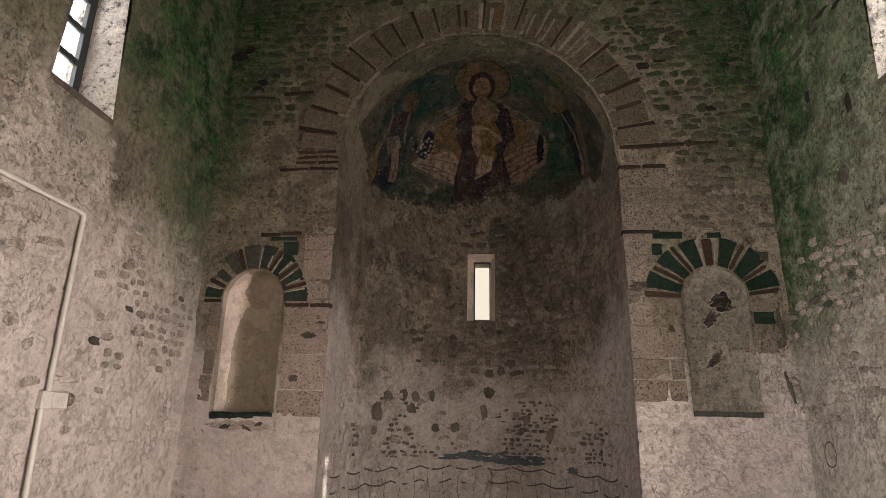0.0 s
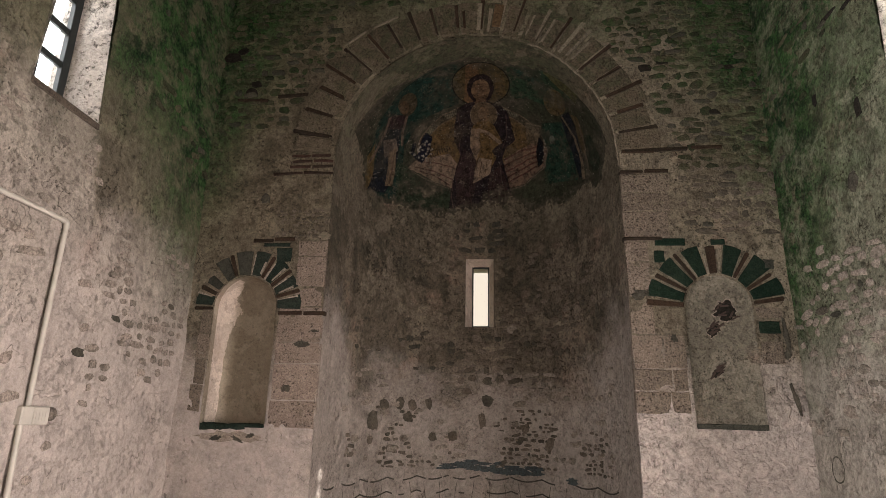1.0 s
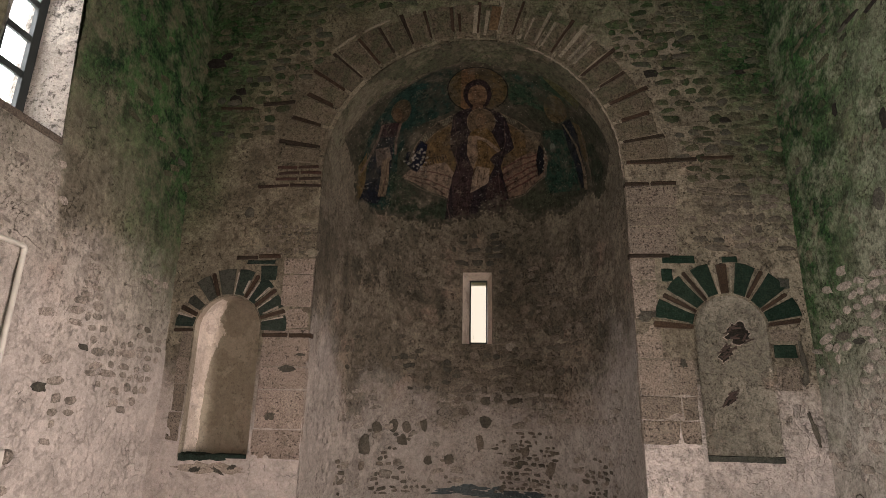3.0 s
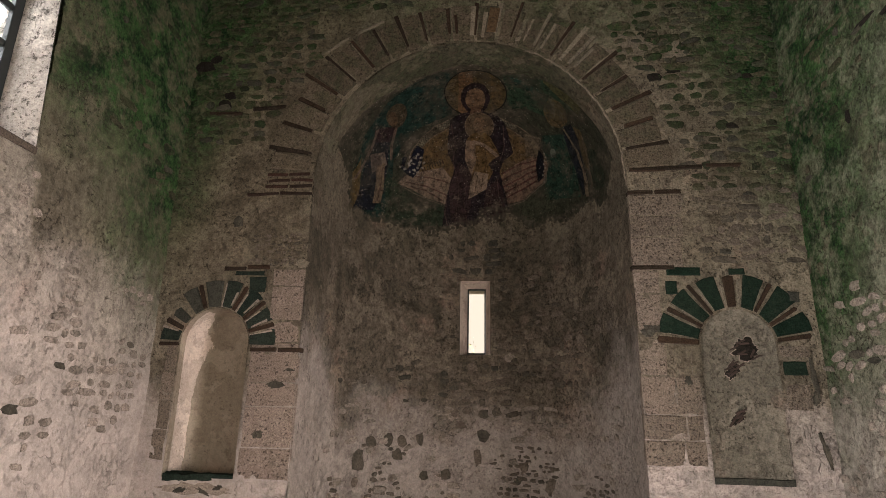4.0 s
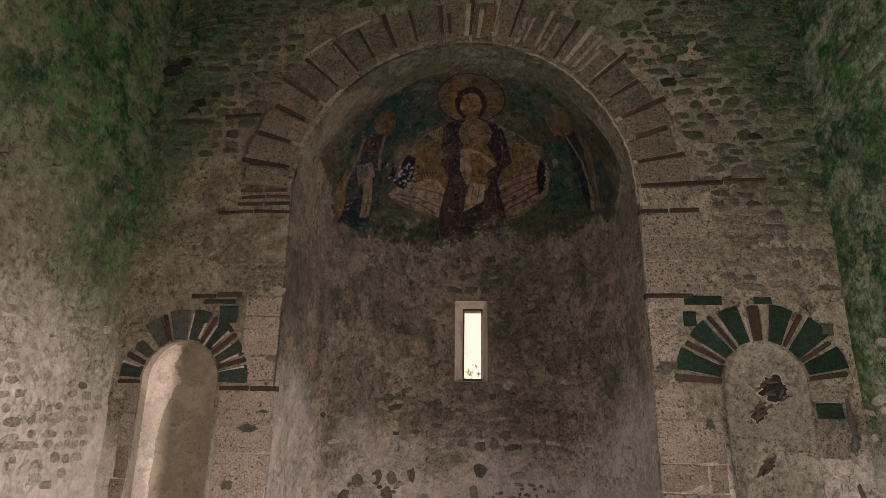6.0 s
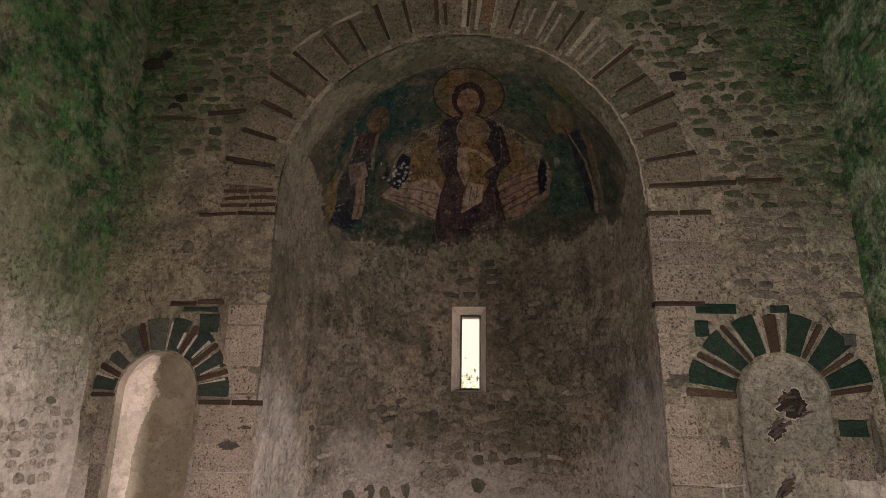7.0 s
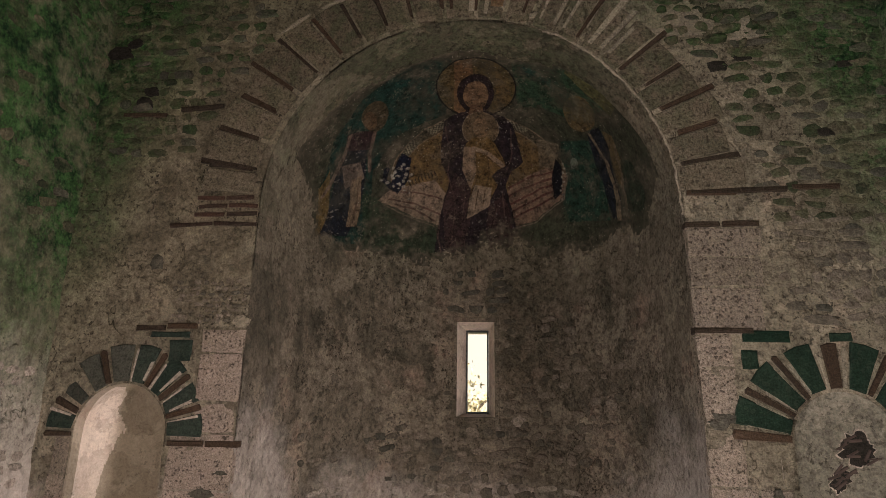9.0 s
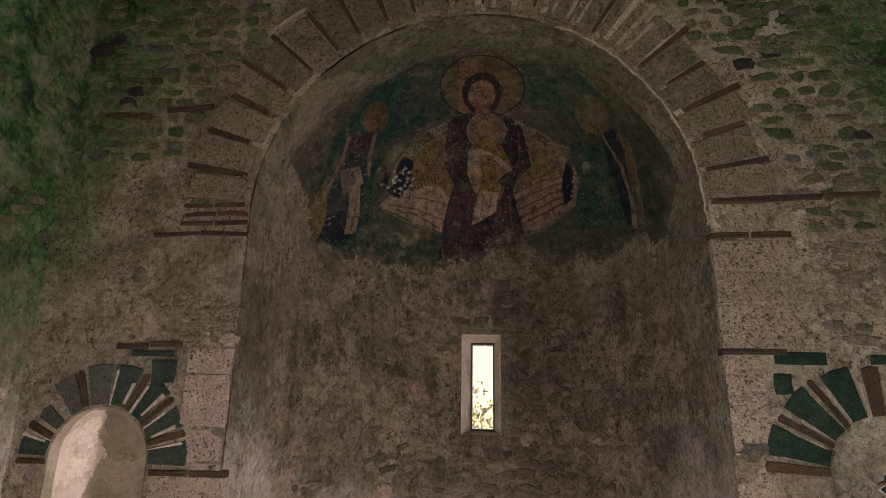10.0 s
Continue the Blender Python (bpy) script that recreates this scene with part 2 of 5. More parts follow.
M_RED = masonry("red_brick", (0.066, 0.034, 0.026), (0.034, 0.024, 0.019), 0.4, 50, 0.008)
M_GREEN = masonry("green_stone", (0.007, 0.019, 0.012), (0.014, 0.025, 0.017), 0.25, 30, 0.008)
M_STONE = masonry("rubble_stone", (0.11, 0.098, 0.062), (0.018, 0.024, 0.014), 0.45, 26, 0.02, 0.85, (0.150, 0.125, 0.088))
M_FIELD = masonry("half_bare_stone", (0.34, 0.285, 0.245), (0.185, 0.16, 0.135), 0.6, 24, 0.015, 0.8, (0.36, 0.30, 0.26))
# darker than M_FIELD, for the apse and parts of the east wall
M_DULL_STONE = masonry("dull_stone", (0.19, 0.155, 0.125), (0.075, 0.066, 0.052), 0.6, 24, 0.015, 0.4, (0.13, 0.108, 0.085))
M_DARK = masonry("dark_rubble", (0.055, 0.052, 0.042), (0.115, 0.10, 0.08), 0.5, 26, 0.015, 0.5)
M_BLOCKED = plaster("plaster_blocked_niche", (0.22, 0.198, 0.162), (0.15, 0.135, 0.107), 9.0, 12.0, 0.2, 0.3, 0.0, None, 0.8, None, 0.2)
M_JOINT = masonry("dull_mortar", (0.255, 0.215, 0.168), (0.21, 0.175, 0.135), 0.5, 30, 0.012)
# near-black for hollows and wall holes: their shade put into the colour
M_HOLE = masonry("hole_dark", (0.022, 0.018, 0.015), (0.018, 0.015, 0.013), 0.3, 40, 0.01)
M_OCHRE = masonry("ochre_tuff", (0.17, 0.105, 0.055), (0.14, 0.09, 0.05), 0.8, 36, 0.02)
M_MORTAR = masonry("lime_mortar", (0.26, 0.222, 0.172), (0.20, 0.17, 0.132), 0.4, 30, 0.014)
M_FLOOR = masonry("earth_floor", (0.43, 0.38, 0.345), (0.39, 0.34, 0.31), 0.4, 12, 0.02)
M_ROOF = masonry("roof_boards", (0.16, 0.11, 0.07), (0.12, 0.085, 0.055), 0.2, 20, 0.01)
M_GRASS = masonry("grass_ground", (0.10, 0.12, 0.04), (0.08, 0.10, 0.03), 0.3, 5, 0.05)


def plain(name, colour, rough=0.5, metal=0.0, vary=0.15):
    n = Nodes(name)
    col = n.mix(n.ramp(n.noise(9, 5), 0.35, 0.7), colour, tuple(c * (1 - vary) for c in colour))
    return n.done(col, rough, n.bump(n.noise(60, 3), 0.001, 0.3), metal, 0.4)


M_PIPE = plain("white_plastic", (0.45, 0.415, 0.37), 0.45)
M_IRON = plain("dark_painted_steel", (0.018, 0.022, 0.022), 0.5)
M_RUST = plain("rusty_brick", (0.05, 0.032, 0.026), 0.9)


def glass_material():
    n = Nodes("window_glass")
    n.bsdf.inputs["Transmission Weight"].default_value = 1.0
    n.bsdf.inputs["IOR"].default_value = 1.02
    return n.done((0.96, 0.97, 0.96), 0.02)


M_GLASS = glass_material()

# ---- building helpers ----
XL, XR, YW, ZC = -3.06, 3.25, -9.4, 7.7      # north wall, south wall, west wall, ceiling
AX, AS, AR, AZ = 0.035, 0.38, 1.61, 4.53     # apse: axis, straight part, half width, springing
AD = 1.78                                    # depth of the rounded part
WIN = (-0.136, 0.265, 2.93, 3.92)             # apse window
NICHES = ((-2.78, -2.09, 1.56, 2.81), (2.20, 2.86, 1.68, 2.84))   # x0, x1, sill, springing


def mesh_ob(name, verts, faces, mat, parent=None, smooth=True, label=""):
    me = bpy.data.meshes.new(name)
    me.from_pydata([tuple(v) for v in verts], [], faces)
    me.materials.append(mat)
    if smooth:
        me.shade_smooth()
    me.update()
    ob = new(name, me)
    ob.parent = parent
    if label:
        ob["label"] = label
    return ob


def part(name, bm, mat, parent=None, label="", smooth=False):
    me = bpy.data.meshes.new(name)
    bmesh.ops.recalc_face_normals(bm, faces=bm.faces)
    bm.to_mesh(me)
    bm.free()
    me.materials.append(mat)
    if smooth:
        me.shade_smooth()
    ob = new(name, me)
    ob.parent = parent
    if label:
        ob["label"] = label
    return ob


def box(bm, x0, x1, y0, y1, z0, z1, bevel=0.0):
    r = bmesh.ops.create_cube(bm, size=1, matrix=Matrix.LocRotScale(((x0 + x1) / 2, (y0 + y1) / 2, (z0 + z1) / 2), None, (x1 - x0, y1 - y0, z1 - z0)))
    if bevel:
        es = list({e for v in r["verts"] for e in v.link_edges})
        bmesh.ops.bevel(bm, geom=es, offset=bevel, segments=1, affect="EDGES")


def rough(p, size=0.012):
    """Unevenness of hand-laid plaster, in metres."""
    q = Vector(p)
    return size * (noise.noise(q * 1.1) * 1.3 + noise.noise(q * 4.3) * 0.6 + noise.noise(q * 13.0) * 0.3)


def skin(u0, u1, v0, v1, step, place, keep):
    """A grid over (u, v) with cells dropped where keep is false."""
    nu, nv = max(2, round((u1 - u0) / step)), max(2, round((v1 - v0) / step))
    us, vs = np.linspace(u0, u1, nu + 1), np.linspace(v0, v1, nv + 1)
    used, verts, faces = {}, [], []

    def vert(i, j):
        if (i, j) not in used:
            used[i, j] = len(verts)
            verts.append(place(us[i], vs[j]))
        return used[i, j]

    for i in range(nu):
        for j in range(nv):
            if keep((us[i] + us[i + 1]) / 2, (vs[j] + vs[j + 1]) / 2):
                faces.append((vert(i, j), vert(i + 1, j), vert(i + 1, j + 1), vert(i, j + 1)))
    return verts, faces


def joined(*lists):
    verts, faces = [], []
    for v, f in lists:
        k = len(verts)
        verts += v
        faces += [tuple(i + k for i in q) for q in f]
    return verts, faces


def slab(x0, x1, y0, y1, z0, z1):
    v = [(x, y, z) for x in (x0, x1) for y in (y0, y1) for z in (z0, z1)]
    return v, [(0, 1, 3, 2), (4, 6, 7, 5), (0, 4, 5, 1), (2, 3, 7, 6), (0, 2, 6, 4), (1, 5, 7, 3)]


# ---- structure ----
def in_apse(x, z, grow=0.0):
    r = AR + grow
    return abs(x - AX) < r and (z < AZ or math.hypot(x - AX, z - AZ) < r)


def in_niche(x, z, k, grow=0.0):
    x0, x1, z0, zs = NICHES[k]
    c, r = (x0 + x1) / 2, (x1 - x0) / 2 + grow
    return abs(x - c) < r and z > z0 - grow and (z < zs or math.hypot(x - c, z - zs) < r)


def snap(x, z):
    """Pulls a grid point that lies near an opening's edge onto it."""
    d = math.hypot(x - AX, z - AZ)
    if z >= AZ and abs(d - AR) < 0.02:
        return AX + (x - AX) * AR / d, AZ + (z - AZ) * AR / d
    if z < AZ and abs(abs(x - AX) - AR) < 0.02:
        return AX + math.copysign(AR, x - AX), z
    for x0, x1, z0, zs in NICHES:
        c, r = (x0 + x1) / 2, (x1 - x0) / 2
        if z0 - 0.01 < z:
            d = math.hypot(x - c, z - zs)
            if z >= zs and abs(d - r) < 0.02:
                return c + (x - c) * r / d, zs + (z - zs) * r / d
            if z < zs and abs(abs(x - c) - r) < 0.02:
                return c + math.copysign(r, x - c), z
    return x, z


def east_point(x, z):
    x, z = snap(x, z)
    return (x, rough((x, 0, z), 0.014), z)


wall_east = mesh_ob("wall_east", *joined(
    skin(XL - 0.05, XR + 0.05, 0, ZC, 0.028, east_point, lambda x, z: not in_apse(x, z) and not in_niche(x, z, 0) and not in_niche(x, z, 1)),
    slab(XL - 0.8, AX - AR - 0.08, 0.45, 1.2, 0, ZC), slab(AX + AR + 0.08, XR + 0.8, 0.45, 1.2, 0, ZC), slab(AX - AR - 0.1, AX + AR + 0.1, 0.3, 1.2, AZ + AR + 0.15, ZC)), M_EAST)
tagged(wall_east, "weathered plastered stone wall with moss and exposed masonry around the apse arch", "wall", kind="structure")

WINDOW_N = (-2.62, -1.87, 4.015, 5.86)     # y0, y1, sill, top of the splayed openings
# made-up opening in front of the nave fill lamp
FILL_GAP_NAVE = (-5.58, -4.82, 4.05, 5.95)
WINDOW_S = (-2.62, -1.86, 4.22, 6.02)
DOOR_S = (-3.8, -2.4, 0.0, 2.4)
# invented gap in the north wall that lets the north fill in
FILL_GAP_N = (-7.2, -5.8, 0.0, 2.4)


def in_rect(y, z, r):
    return r[0] < y < r[1] and r[2] < z < r[3]


def side_skin(x, side, holes):
    def place(y, z):
        for h in holes:
            for k, v in ((0, y), (1, y)):
                if abs(y - h[k]) < 0.018 and h[2] - 0.02 < z < h[3] + 0.02:
                    q = Vector((x, z * 7, 0.3))
                    y = h[k] + (0.5 - k) * 2 * abs(0.02 * noise.noise(q) + 0.022 * noise.noise(q * 3.1) + 0.012 * noise.noise(q * 8)) + (0.5 - k) * 0.07 * max(0, z - h[2])
            for k in (2, 3):
                if abs(z - h[k]) < 0.018 and h[0] - 0.02 < y < h[1] + 0.02:
                    z = h[k]
        return (x + rough((x, y, z), 0.016), y, z)
    return skin(YW, 0.05, 0, ZC, 0.032, place, lambda y, z: not any(in_rect(y, z, h) for h in holes))


def side_wall(name, x, side, holes, thick, mat, label):
    """A long wall: its uneven inner face, and the masonry behind it, parted at the openings."""
    a, b = sorted((x + side * 0.03, x + side * thick))
    lists = [side_skin(x, side, holes)]
    y = YW - 0.6
    for h in sorted(holes):
        lists += [slab(a, b, y, h[0] - 0.01, 0, ZC), slab(a, b, h[0] - 0.01, h[1] + 0.01, h[3] + 0.01, ZC)]
        if h[2] > 0:
            lists.append(slab(a, b, h[0] - 0.01, h[1] + 0.01, 0, h[2] - 0.02))
        y = h[1] + 0.01
    lists.append(slab(a, b, y, 1.2, 0, ZC))
    return tagged(mesh_ob(name, *joined(*lists), mat), label, "wall", kind="structure")


wall_north = side_wall("wall_north", XL, -1, (FILL_GAP_N, FILL_GAP_NAVE, WINDOW_N), 0.46, M_NORTH, "pale plastered rubble wall with green algae and a tall window")
wall_south = side_wall("wall_south", XR, 1, (DOOR_S, WINDOW_S), 0.46, M_SOUTH, "mossy plastered rubble wall with a splayed window")
# unseen wall; its opening is made up for the west fill lamp
wall_west = tagged(mesh_ob("wall_west", *joined(slab(XL - 0.8, 0.0, YW - 0.6, YW, 0, ZC), slab(1.8, XR + 0.8, YW - 0.6, YW, 0, ZC), slab(0.0, 1.8, YW - 0.6, YW, 2.7, ZC)), M_NORTH, smooth=False),
                   "plain plastered wall, out of view, with an added opening for fill light", "wall", kind="structure")
floor = tagged(mesh_ob("floor", *slab(XL - 0.8, XR + 0.8, YW - 0.6, 3.0, -0.2, 0.0), M_FLOOR, smooth=False), "worn brown earth and stone floor", "floor", kind="structure")
ceiling = tagged(mesh_ob("ceiling", *slab(XL - 0.9, XR + 0.9, YW - 0.7, 3.2, ZC, ZC + 0.2), M_ROOF, smooth=False), "dark timber ceiling", "ceiling", kind="structure")
ground = tagged(mesh_ob("ground", *slab(-400, 400, -400, 400, -0.6, -0.25), M_GRASS, smooth=False), "grassy ground around the church", "ground", kind="structure")


# ---- apse ----
def apse_point(r, s, z):
    """On the apse's plan, s metres along it from its north jamb, at height z."""
    if s < AS:
        return (AX - r, s, z)
    a = (s - AS) / AR
    if a < math.pi:
        return (AX - r * math.cos(a), AS + r * AD / AR * math.sin(a), z)
    return (AX + r, AS - (s - AS - math.pi * AR), z)


def conch_point(r, a, e):
    return (AX - r * math.cos(e) * math.cos(a), AS + r * AD / AR * math.cos(e) * math.sin(a), AZ + r * math.sin(e))


def apse_shell(r, step, bumpy):
    length = 2 * AS + math.pi * AR

    def wall(s, z):
        return apse_point(r + (rough(apse_point(r, s, z), 0.014) if bumpy else 0), s, z)

    def dome(a, e):
        return conch_point(r + (rough(conch_point(r, a, e), 0.014) if bumpy else 0), a, e)

    def vault(b, y):
        p = (AX - r * math.cos(b), y, AZ + r * math.sin(b))
        k = 1 + (rough(p, 0.014) / r if bumpy else 0)
        return (AX + (p[0] - AX) * k, y, AZ + (p[2] - AZ) * k)

    def clear(s, z):
        x, y, _ = apse_point(AR, s, z)
        return not (WIN[0] - 0.03 < x < WIN[1] + 0.03 and WIN[2] - 0.03 < z < WIN[3] + 0.03 and y > 1)

    w = skin(0, length, 0, AZ, step, wall, clear)
    d = skin(0, math.pi, 0, math.pi / 2, step / AR, dome, lambda a, e: True)
    v = skin(0, math.pi, 0, AS, step / 1.2, vault, lambda a, y: True)
    return joined(w, d, v)


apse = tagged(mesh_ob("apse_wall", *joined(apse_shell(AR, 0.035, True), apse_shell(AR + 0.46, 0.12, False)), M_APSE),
              "dark plastered apse wall under a half dome", "apse", kind="structure")


def niche(k, depth):
    """The rounded hollow behind a niche's opening."""
    x0, x1, z0, zs = NICHES[k]
    c, r = (x0 + x1) / 2, (x1 - x0) / 2 + 0.004

    def wall(a, z):
        return (c - r * math.cos(a), depth * max(0.0, math.sin(a)) ** 0.3 + rough((a, k, z), 0.006), z)

    def head(a, e):
        return (c - r * math.cos(e) * math.cos(a), depth * (math.cos(e) * max(0.0, math.sin(a))) ** 0.3 + rough((a, k, e), 0.006), zs + r * math.sin(e))

    lists = [skin(0, math.pi, z0 - 0.02, zs, 0.04, wall, lambda a, z: True), skin(0, math.pi, 0, math.pi / 2, 0.08, head, lambda a, e: True)]
    if k == 0:
        # the niche's lit side: its light put into a paler sheet, 4 mm over the plaster
        lit_wall = skin(0.01, 1.5, z0, zs, 0.025, lambda a, z: tuple(Vector(wall(a, z)) + Vector((0.004, -0.004, 0))),
                         lambda a, z: a < 0.42 + 0.55 * max(0.0, (z - 2.35) / 0.46) ** 1.5 + 0.14 * noise.noise(Vector((3 * a, 5 * z, 1))) + 0.05 * noise.noise(Vector((14 * a, 17 * z, 4))))
        lit_head = skin(0.01, 1.5, 0, 1.2, 0.05, lambda a, e: tuple(Vector(head(a, e)) + Vector((0.004, -0.004, -0.002))),
                         lambda a, e: a < 0.97 - 0.5 * e + 0.25 * noise.noise(Vector((3 * a, 3 * e, 7))))
        mesh_ob("limewash_coat", *joined(lit_wall, lit_head), M_REVEAL, wall_east, label="ragged pale side of the niche, its lit part put into the colour")
    ring = [wall(a, z0) for a in np.linspace(0, math.pi, 24)]
    lists.append((ring, [tuple(range(24))]))
    return mesh_ob("niche_hollow", *joined(*lists), M_BLOCKED if k else M_NICHE, wall_east, label="smooth plastered round-headed niche")


niche(0, 0.40)
niche(1, 0.035)

SHARED = {}


def shared(key, make):
    if key not in SHARED:
        SHARED[key] = make()
    return SHARED[key]


def piece(name, me, parent, m):
    ob = new(name, me)
    ob.parent = parent
    ob.matrix_basis = m
    return ob


def lump_mesh(seed, mat):
    """A weathered stone that stands out of a wall: x and y across it, z out of it; about one unit wide."""
    rnd = random.Random(seed)
    sides = 8
    verts, faces = [], []
    edge = [0.5 * (0.74 + 0.44 * rnd.random()) for _ in range(sides)]
    for ring, (grow, out) in enumerate(((1.04, -0.6), (0.98, 0.55), (0.84, 0.95))):
        for i in range(sides):
            a = 2 * math.pi * (i + 0.3 * ring) / sides
            sq = 1 / max(abs(math.cos(a)), abs(math.sin(a))) ** 0.45
            r = edge[i] * grow * sq * (0.95 + 0.1 * rnd.random())
            verts.append((r * math.cos(a), r * math.sin(a), out + 0.15 * (rnd.random() - 0.5)))
    verts.append((0.06 * rnd.random(), 0, 1.0))
    for k in range(2):
        for i in range(sides):
            j = (i + 1) % sides
            faces.append((k * sides + i, k * sides + j, (k + 1) * sides + j, (k + 1) * sides + i))
    faces += [(2 * sides + i, 2 * sides + (i + 1) % sides, 3 * sides) for i in range(sides)]
    me = bpy.data.meshes.new("stone")
    me.from_pydata(verts, [], faces)
    me.materials.append(mat)
    me.shade_smooth()
    return me


def lump(seed, mat):
    return shared(("lump", seed % 9, mat.name), lambda: lump_mesh(seed % 9, mat))


def facing(point, out, right):
    """A pose whose z points out of a wall and whose x runs along it."""
    z, x = Vector(out).normalized(), Vector(right).normalized()
    y = z.cross(x)
    m = Matrix((x, y, z)).transposed().to_4x4()
    m.translation = point
    return m


def rubble(parent, place, u0, u1, v0, v1, size, fill, seed, mat=None, proud=0.017, flat=0.72, where=None):
    """Rows of uneven stones over (u, v) of a wall; place gives point, outward and along."""
    rnd = random.Random(seed)
    v = v0
    while v < v1:
        row = size * rnd.uniform(0.6, 1.0) * flat
        u = u0 + rnd.random() * size
        while u < u1:
            wide = size * rnd.choice((0.6, 0.8, 1.0, 1.2, 1.6)) * rnd.uniform(0.85, 1.15)
            cu, cv = u + wide / 2, v + row / 2 + rnd.uniform(-0.25, 0.25) * row
            u += wide * rnd.uniform(1.0, 1.2)
            if rnd.random() > fill * (0.45 + 1.1 * max(0, 0.5 + noise.noise(Vector((cu * 1.7, cv * 1.7, seed))))) or (where and not where(cu, cv)):
                continue
            p, out, along = place(cu, cv)
            k = rnd.uniform(0.72, 1.0)
            m = facing(p, out, along) @ Matrix.Rotation(rnd.uniform(-0.2, 0.2), 4, "Z") @ Matrix.Diagonal((wide * k, row * k * rnd.uniform(0.75, 1.05), proud * rnd.uniform(0.5, 1.3), 1))
            skin_mat = M_DARK if rnd.random() < (0.025 if mat else 0.2) else (mat or M_STONE)
            piece("stone", lump(rnd.randrange(9), skin_mat), parent, m)
        v += row * 1.12


def on_east(x, z):
    return (x, rough((x, 0, z), 0.014), z), (0, -1, 0), (1, 0, 0)


def on_north(y, z):
    return (XL + rough((XL, y, z), 0.016), y, z), (1, 0, 0), (0, 1, 0)


def on_south(y, z):
    return (XR + rough((XR, y, z), 0.016), y, z), (-1, 0, 0), (0, -1, 0)


def on_apse(s, z):
    p = Vector(apse_point(AR, s, z))
    ahead = Vector(apse_point(AR, s + 0.01, z))
    along = (ahead - p).normalized()
    out = Vector((0, 0, 1)).cross(along) * -1
    if out.y > 0:
        out = -out
    inward = Vector((AX, AS * 0.5, z)) - p
    if out.dot(inward) < 0:
        out = -out
    return tuple(p), tuple(out), tuple(along if out.cross(along).z > 0 else -along)


# ---- masonry of the east wall ----
def smear(name, x, z, w, h, turn, mat, ragged):
    """A ragged flat patch on the east wall, such as smeared mortar or a gouge."""
    verts = [(x, -0.020, z)]
    for k in range(34):
        a = 2 * math.pi * k / 34
        q = Vector((math.cos(a) * 1.9, math.sin(a) * 1.9, x * 7 + z))
        r = 0.5 * max(0.25, 1 + ragged * noise.noise(q) + 0.5 * ragged * noise.noise(q * 3.3))
        p = Matrix.Rotation(radians(turn), 2) @ Vector((1.2 * r * w * math.cos(a), 1.4 * r * h * math.sin(a)))
        verts.append((x + p.x, -0.016, z + p.y))
    back = [(v[0], v[1] + 0.03, v[2]) for v in verts[1:]]
    faces = [(0, 1 + (k + 1) % 34, 1 + k) for k in range(34)] + [(1 + k, 1 + (k + 1) % 34, 35 + (k + 1) % 34, 35 + k) for k in range(34)]
    return mesh_ob(name, verts + back, faces, mat, wall_east, smooth=False)


def wedge_mesh(r0, r1, half0, half1, thick, mat, seed=0, tip=0.0):
    """A cut wedge: y runs out from the arch's middle, z out of the wall."""
    bm = bmesh.new()
    rnd = random.Random(seed)
    j = lambda: rnd.uniform(-0.006, 0.006)
    pts = [(-half0 + j(), r0 + j()), (half0 + j(), r0 + j()), (half1 + j(), r1 + j()), (0.0, r1 + tip), (-half1 + j(), r1 + j())]
    low = [bm.verts.new((x, y, -0.12)) for x, y in pts]
    top = [bm.verts.new((x, y, thick)) for x, y in pts]
    cx, cy = sum(p[0] for p in pts) / 5, sum(p[1] for p in pts) / 5
    inner = [bm.verts.new((cx + (x - cx) * 0.9, cy + (y - cy) * 0.95, thick + 0.008)) for x, y in pts]
    for a in range(5):
        b = (a + 1) % 5
        bm.faces.new((low[a], low[b], top[b], top[a]))
        bm.faces.new((top[a], top[b], inner[b], inner[a]))
    bm.faces.new(inner)
    bmesh.ops.recalc_face_normals(bm, faces=bm.faces)
    me = bpy.data.meshes.new("wedge")
    bm.to_mesh(me)
    bm.free()
    me.materials.append(mat)
    return me


def block_mesh(w, h, d, mat, seed):
    """A worn cut block, w by h, standing d out of the wall; centre of its back at the origin."""
    rnd = random.Random(seed)
    bm = bmesh.new()
    j = lambda k: rnd.uniform(-k, k)
    c = min(0.012, 0.2 * min(w, h))
    rings = []
    for grow, z in ((0, -0.06), (0, d - c * 0.5), (-c, d)):
        ring = []
        for sx, sy in ((-1, -1), (0, -1), (1, -1), (1, 0), (1, 1), (0, 1), (-1, 1), (-1, 0)):
            ring.append(bm.verts.new((sx * (w / 2 + grow) + j(c * 0.5), sy * (h / 2 + grow) + j(c * 0.5), z + (j(0.003) if z > 0 else 0))))
        rings.append(ring)
    for a, b in zip(rings, rings[1:]):
        for i in range(8):
            k = (i + 1) % 8
            bm.faces.new((a[i], a[k], b[k], b[i]))
    bm.faces.new(rings[-1])
    me = bpy.data.meshes.new("block")
    bm.to_mesh(me)
    bm.free()
    me.materials.append(mat)
    return me


def laid(name, parent, place, u0, u1, v0, v1, d, mat, tilt=0.0):
    """A brick or block between u0..u1 and v0..v1 of a wall."""
    p, out, along = place((u0 + u1) / 2, (v0 + v1) / 2)
    w, h = round(u1 - u0, 2), round(v1 - v0, 2)
    me = shared((name, w, h, mat.name), lambda: block_mesh(max(w, 0.012), max(h, 0.012), d, mat, int(w * 1000 + h * 77)))
    return piece(name, me, parent, facing(p, out, along) @ Matrix.Rotation(radians(tilt), 4, "Z"))


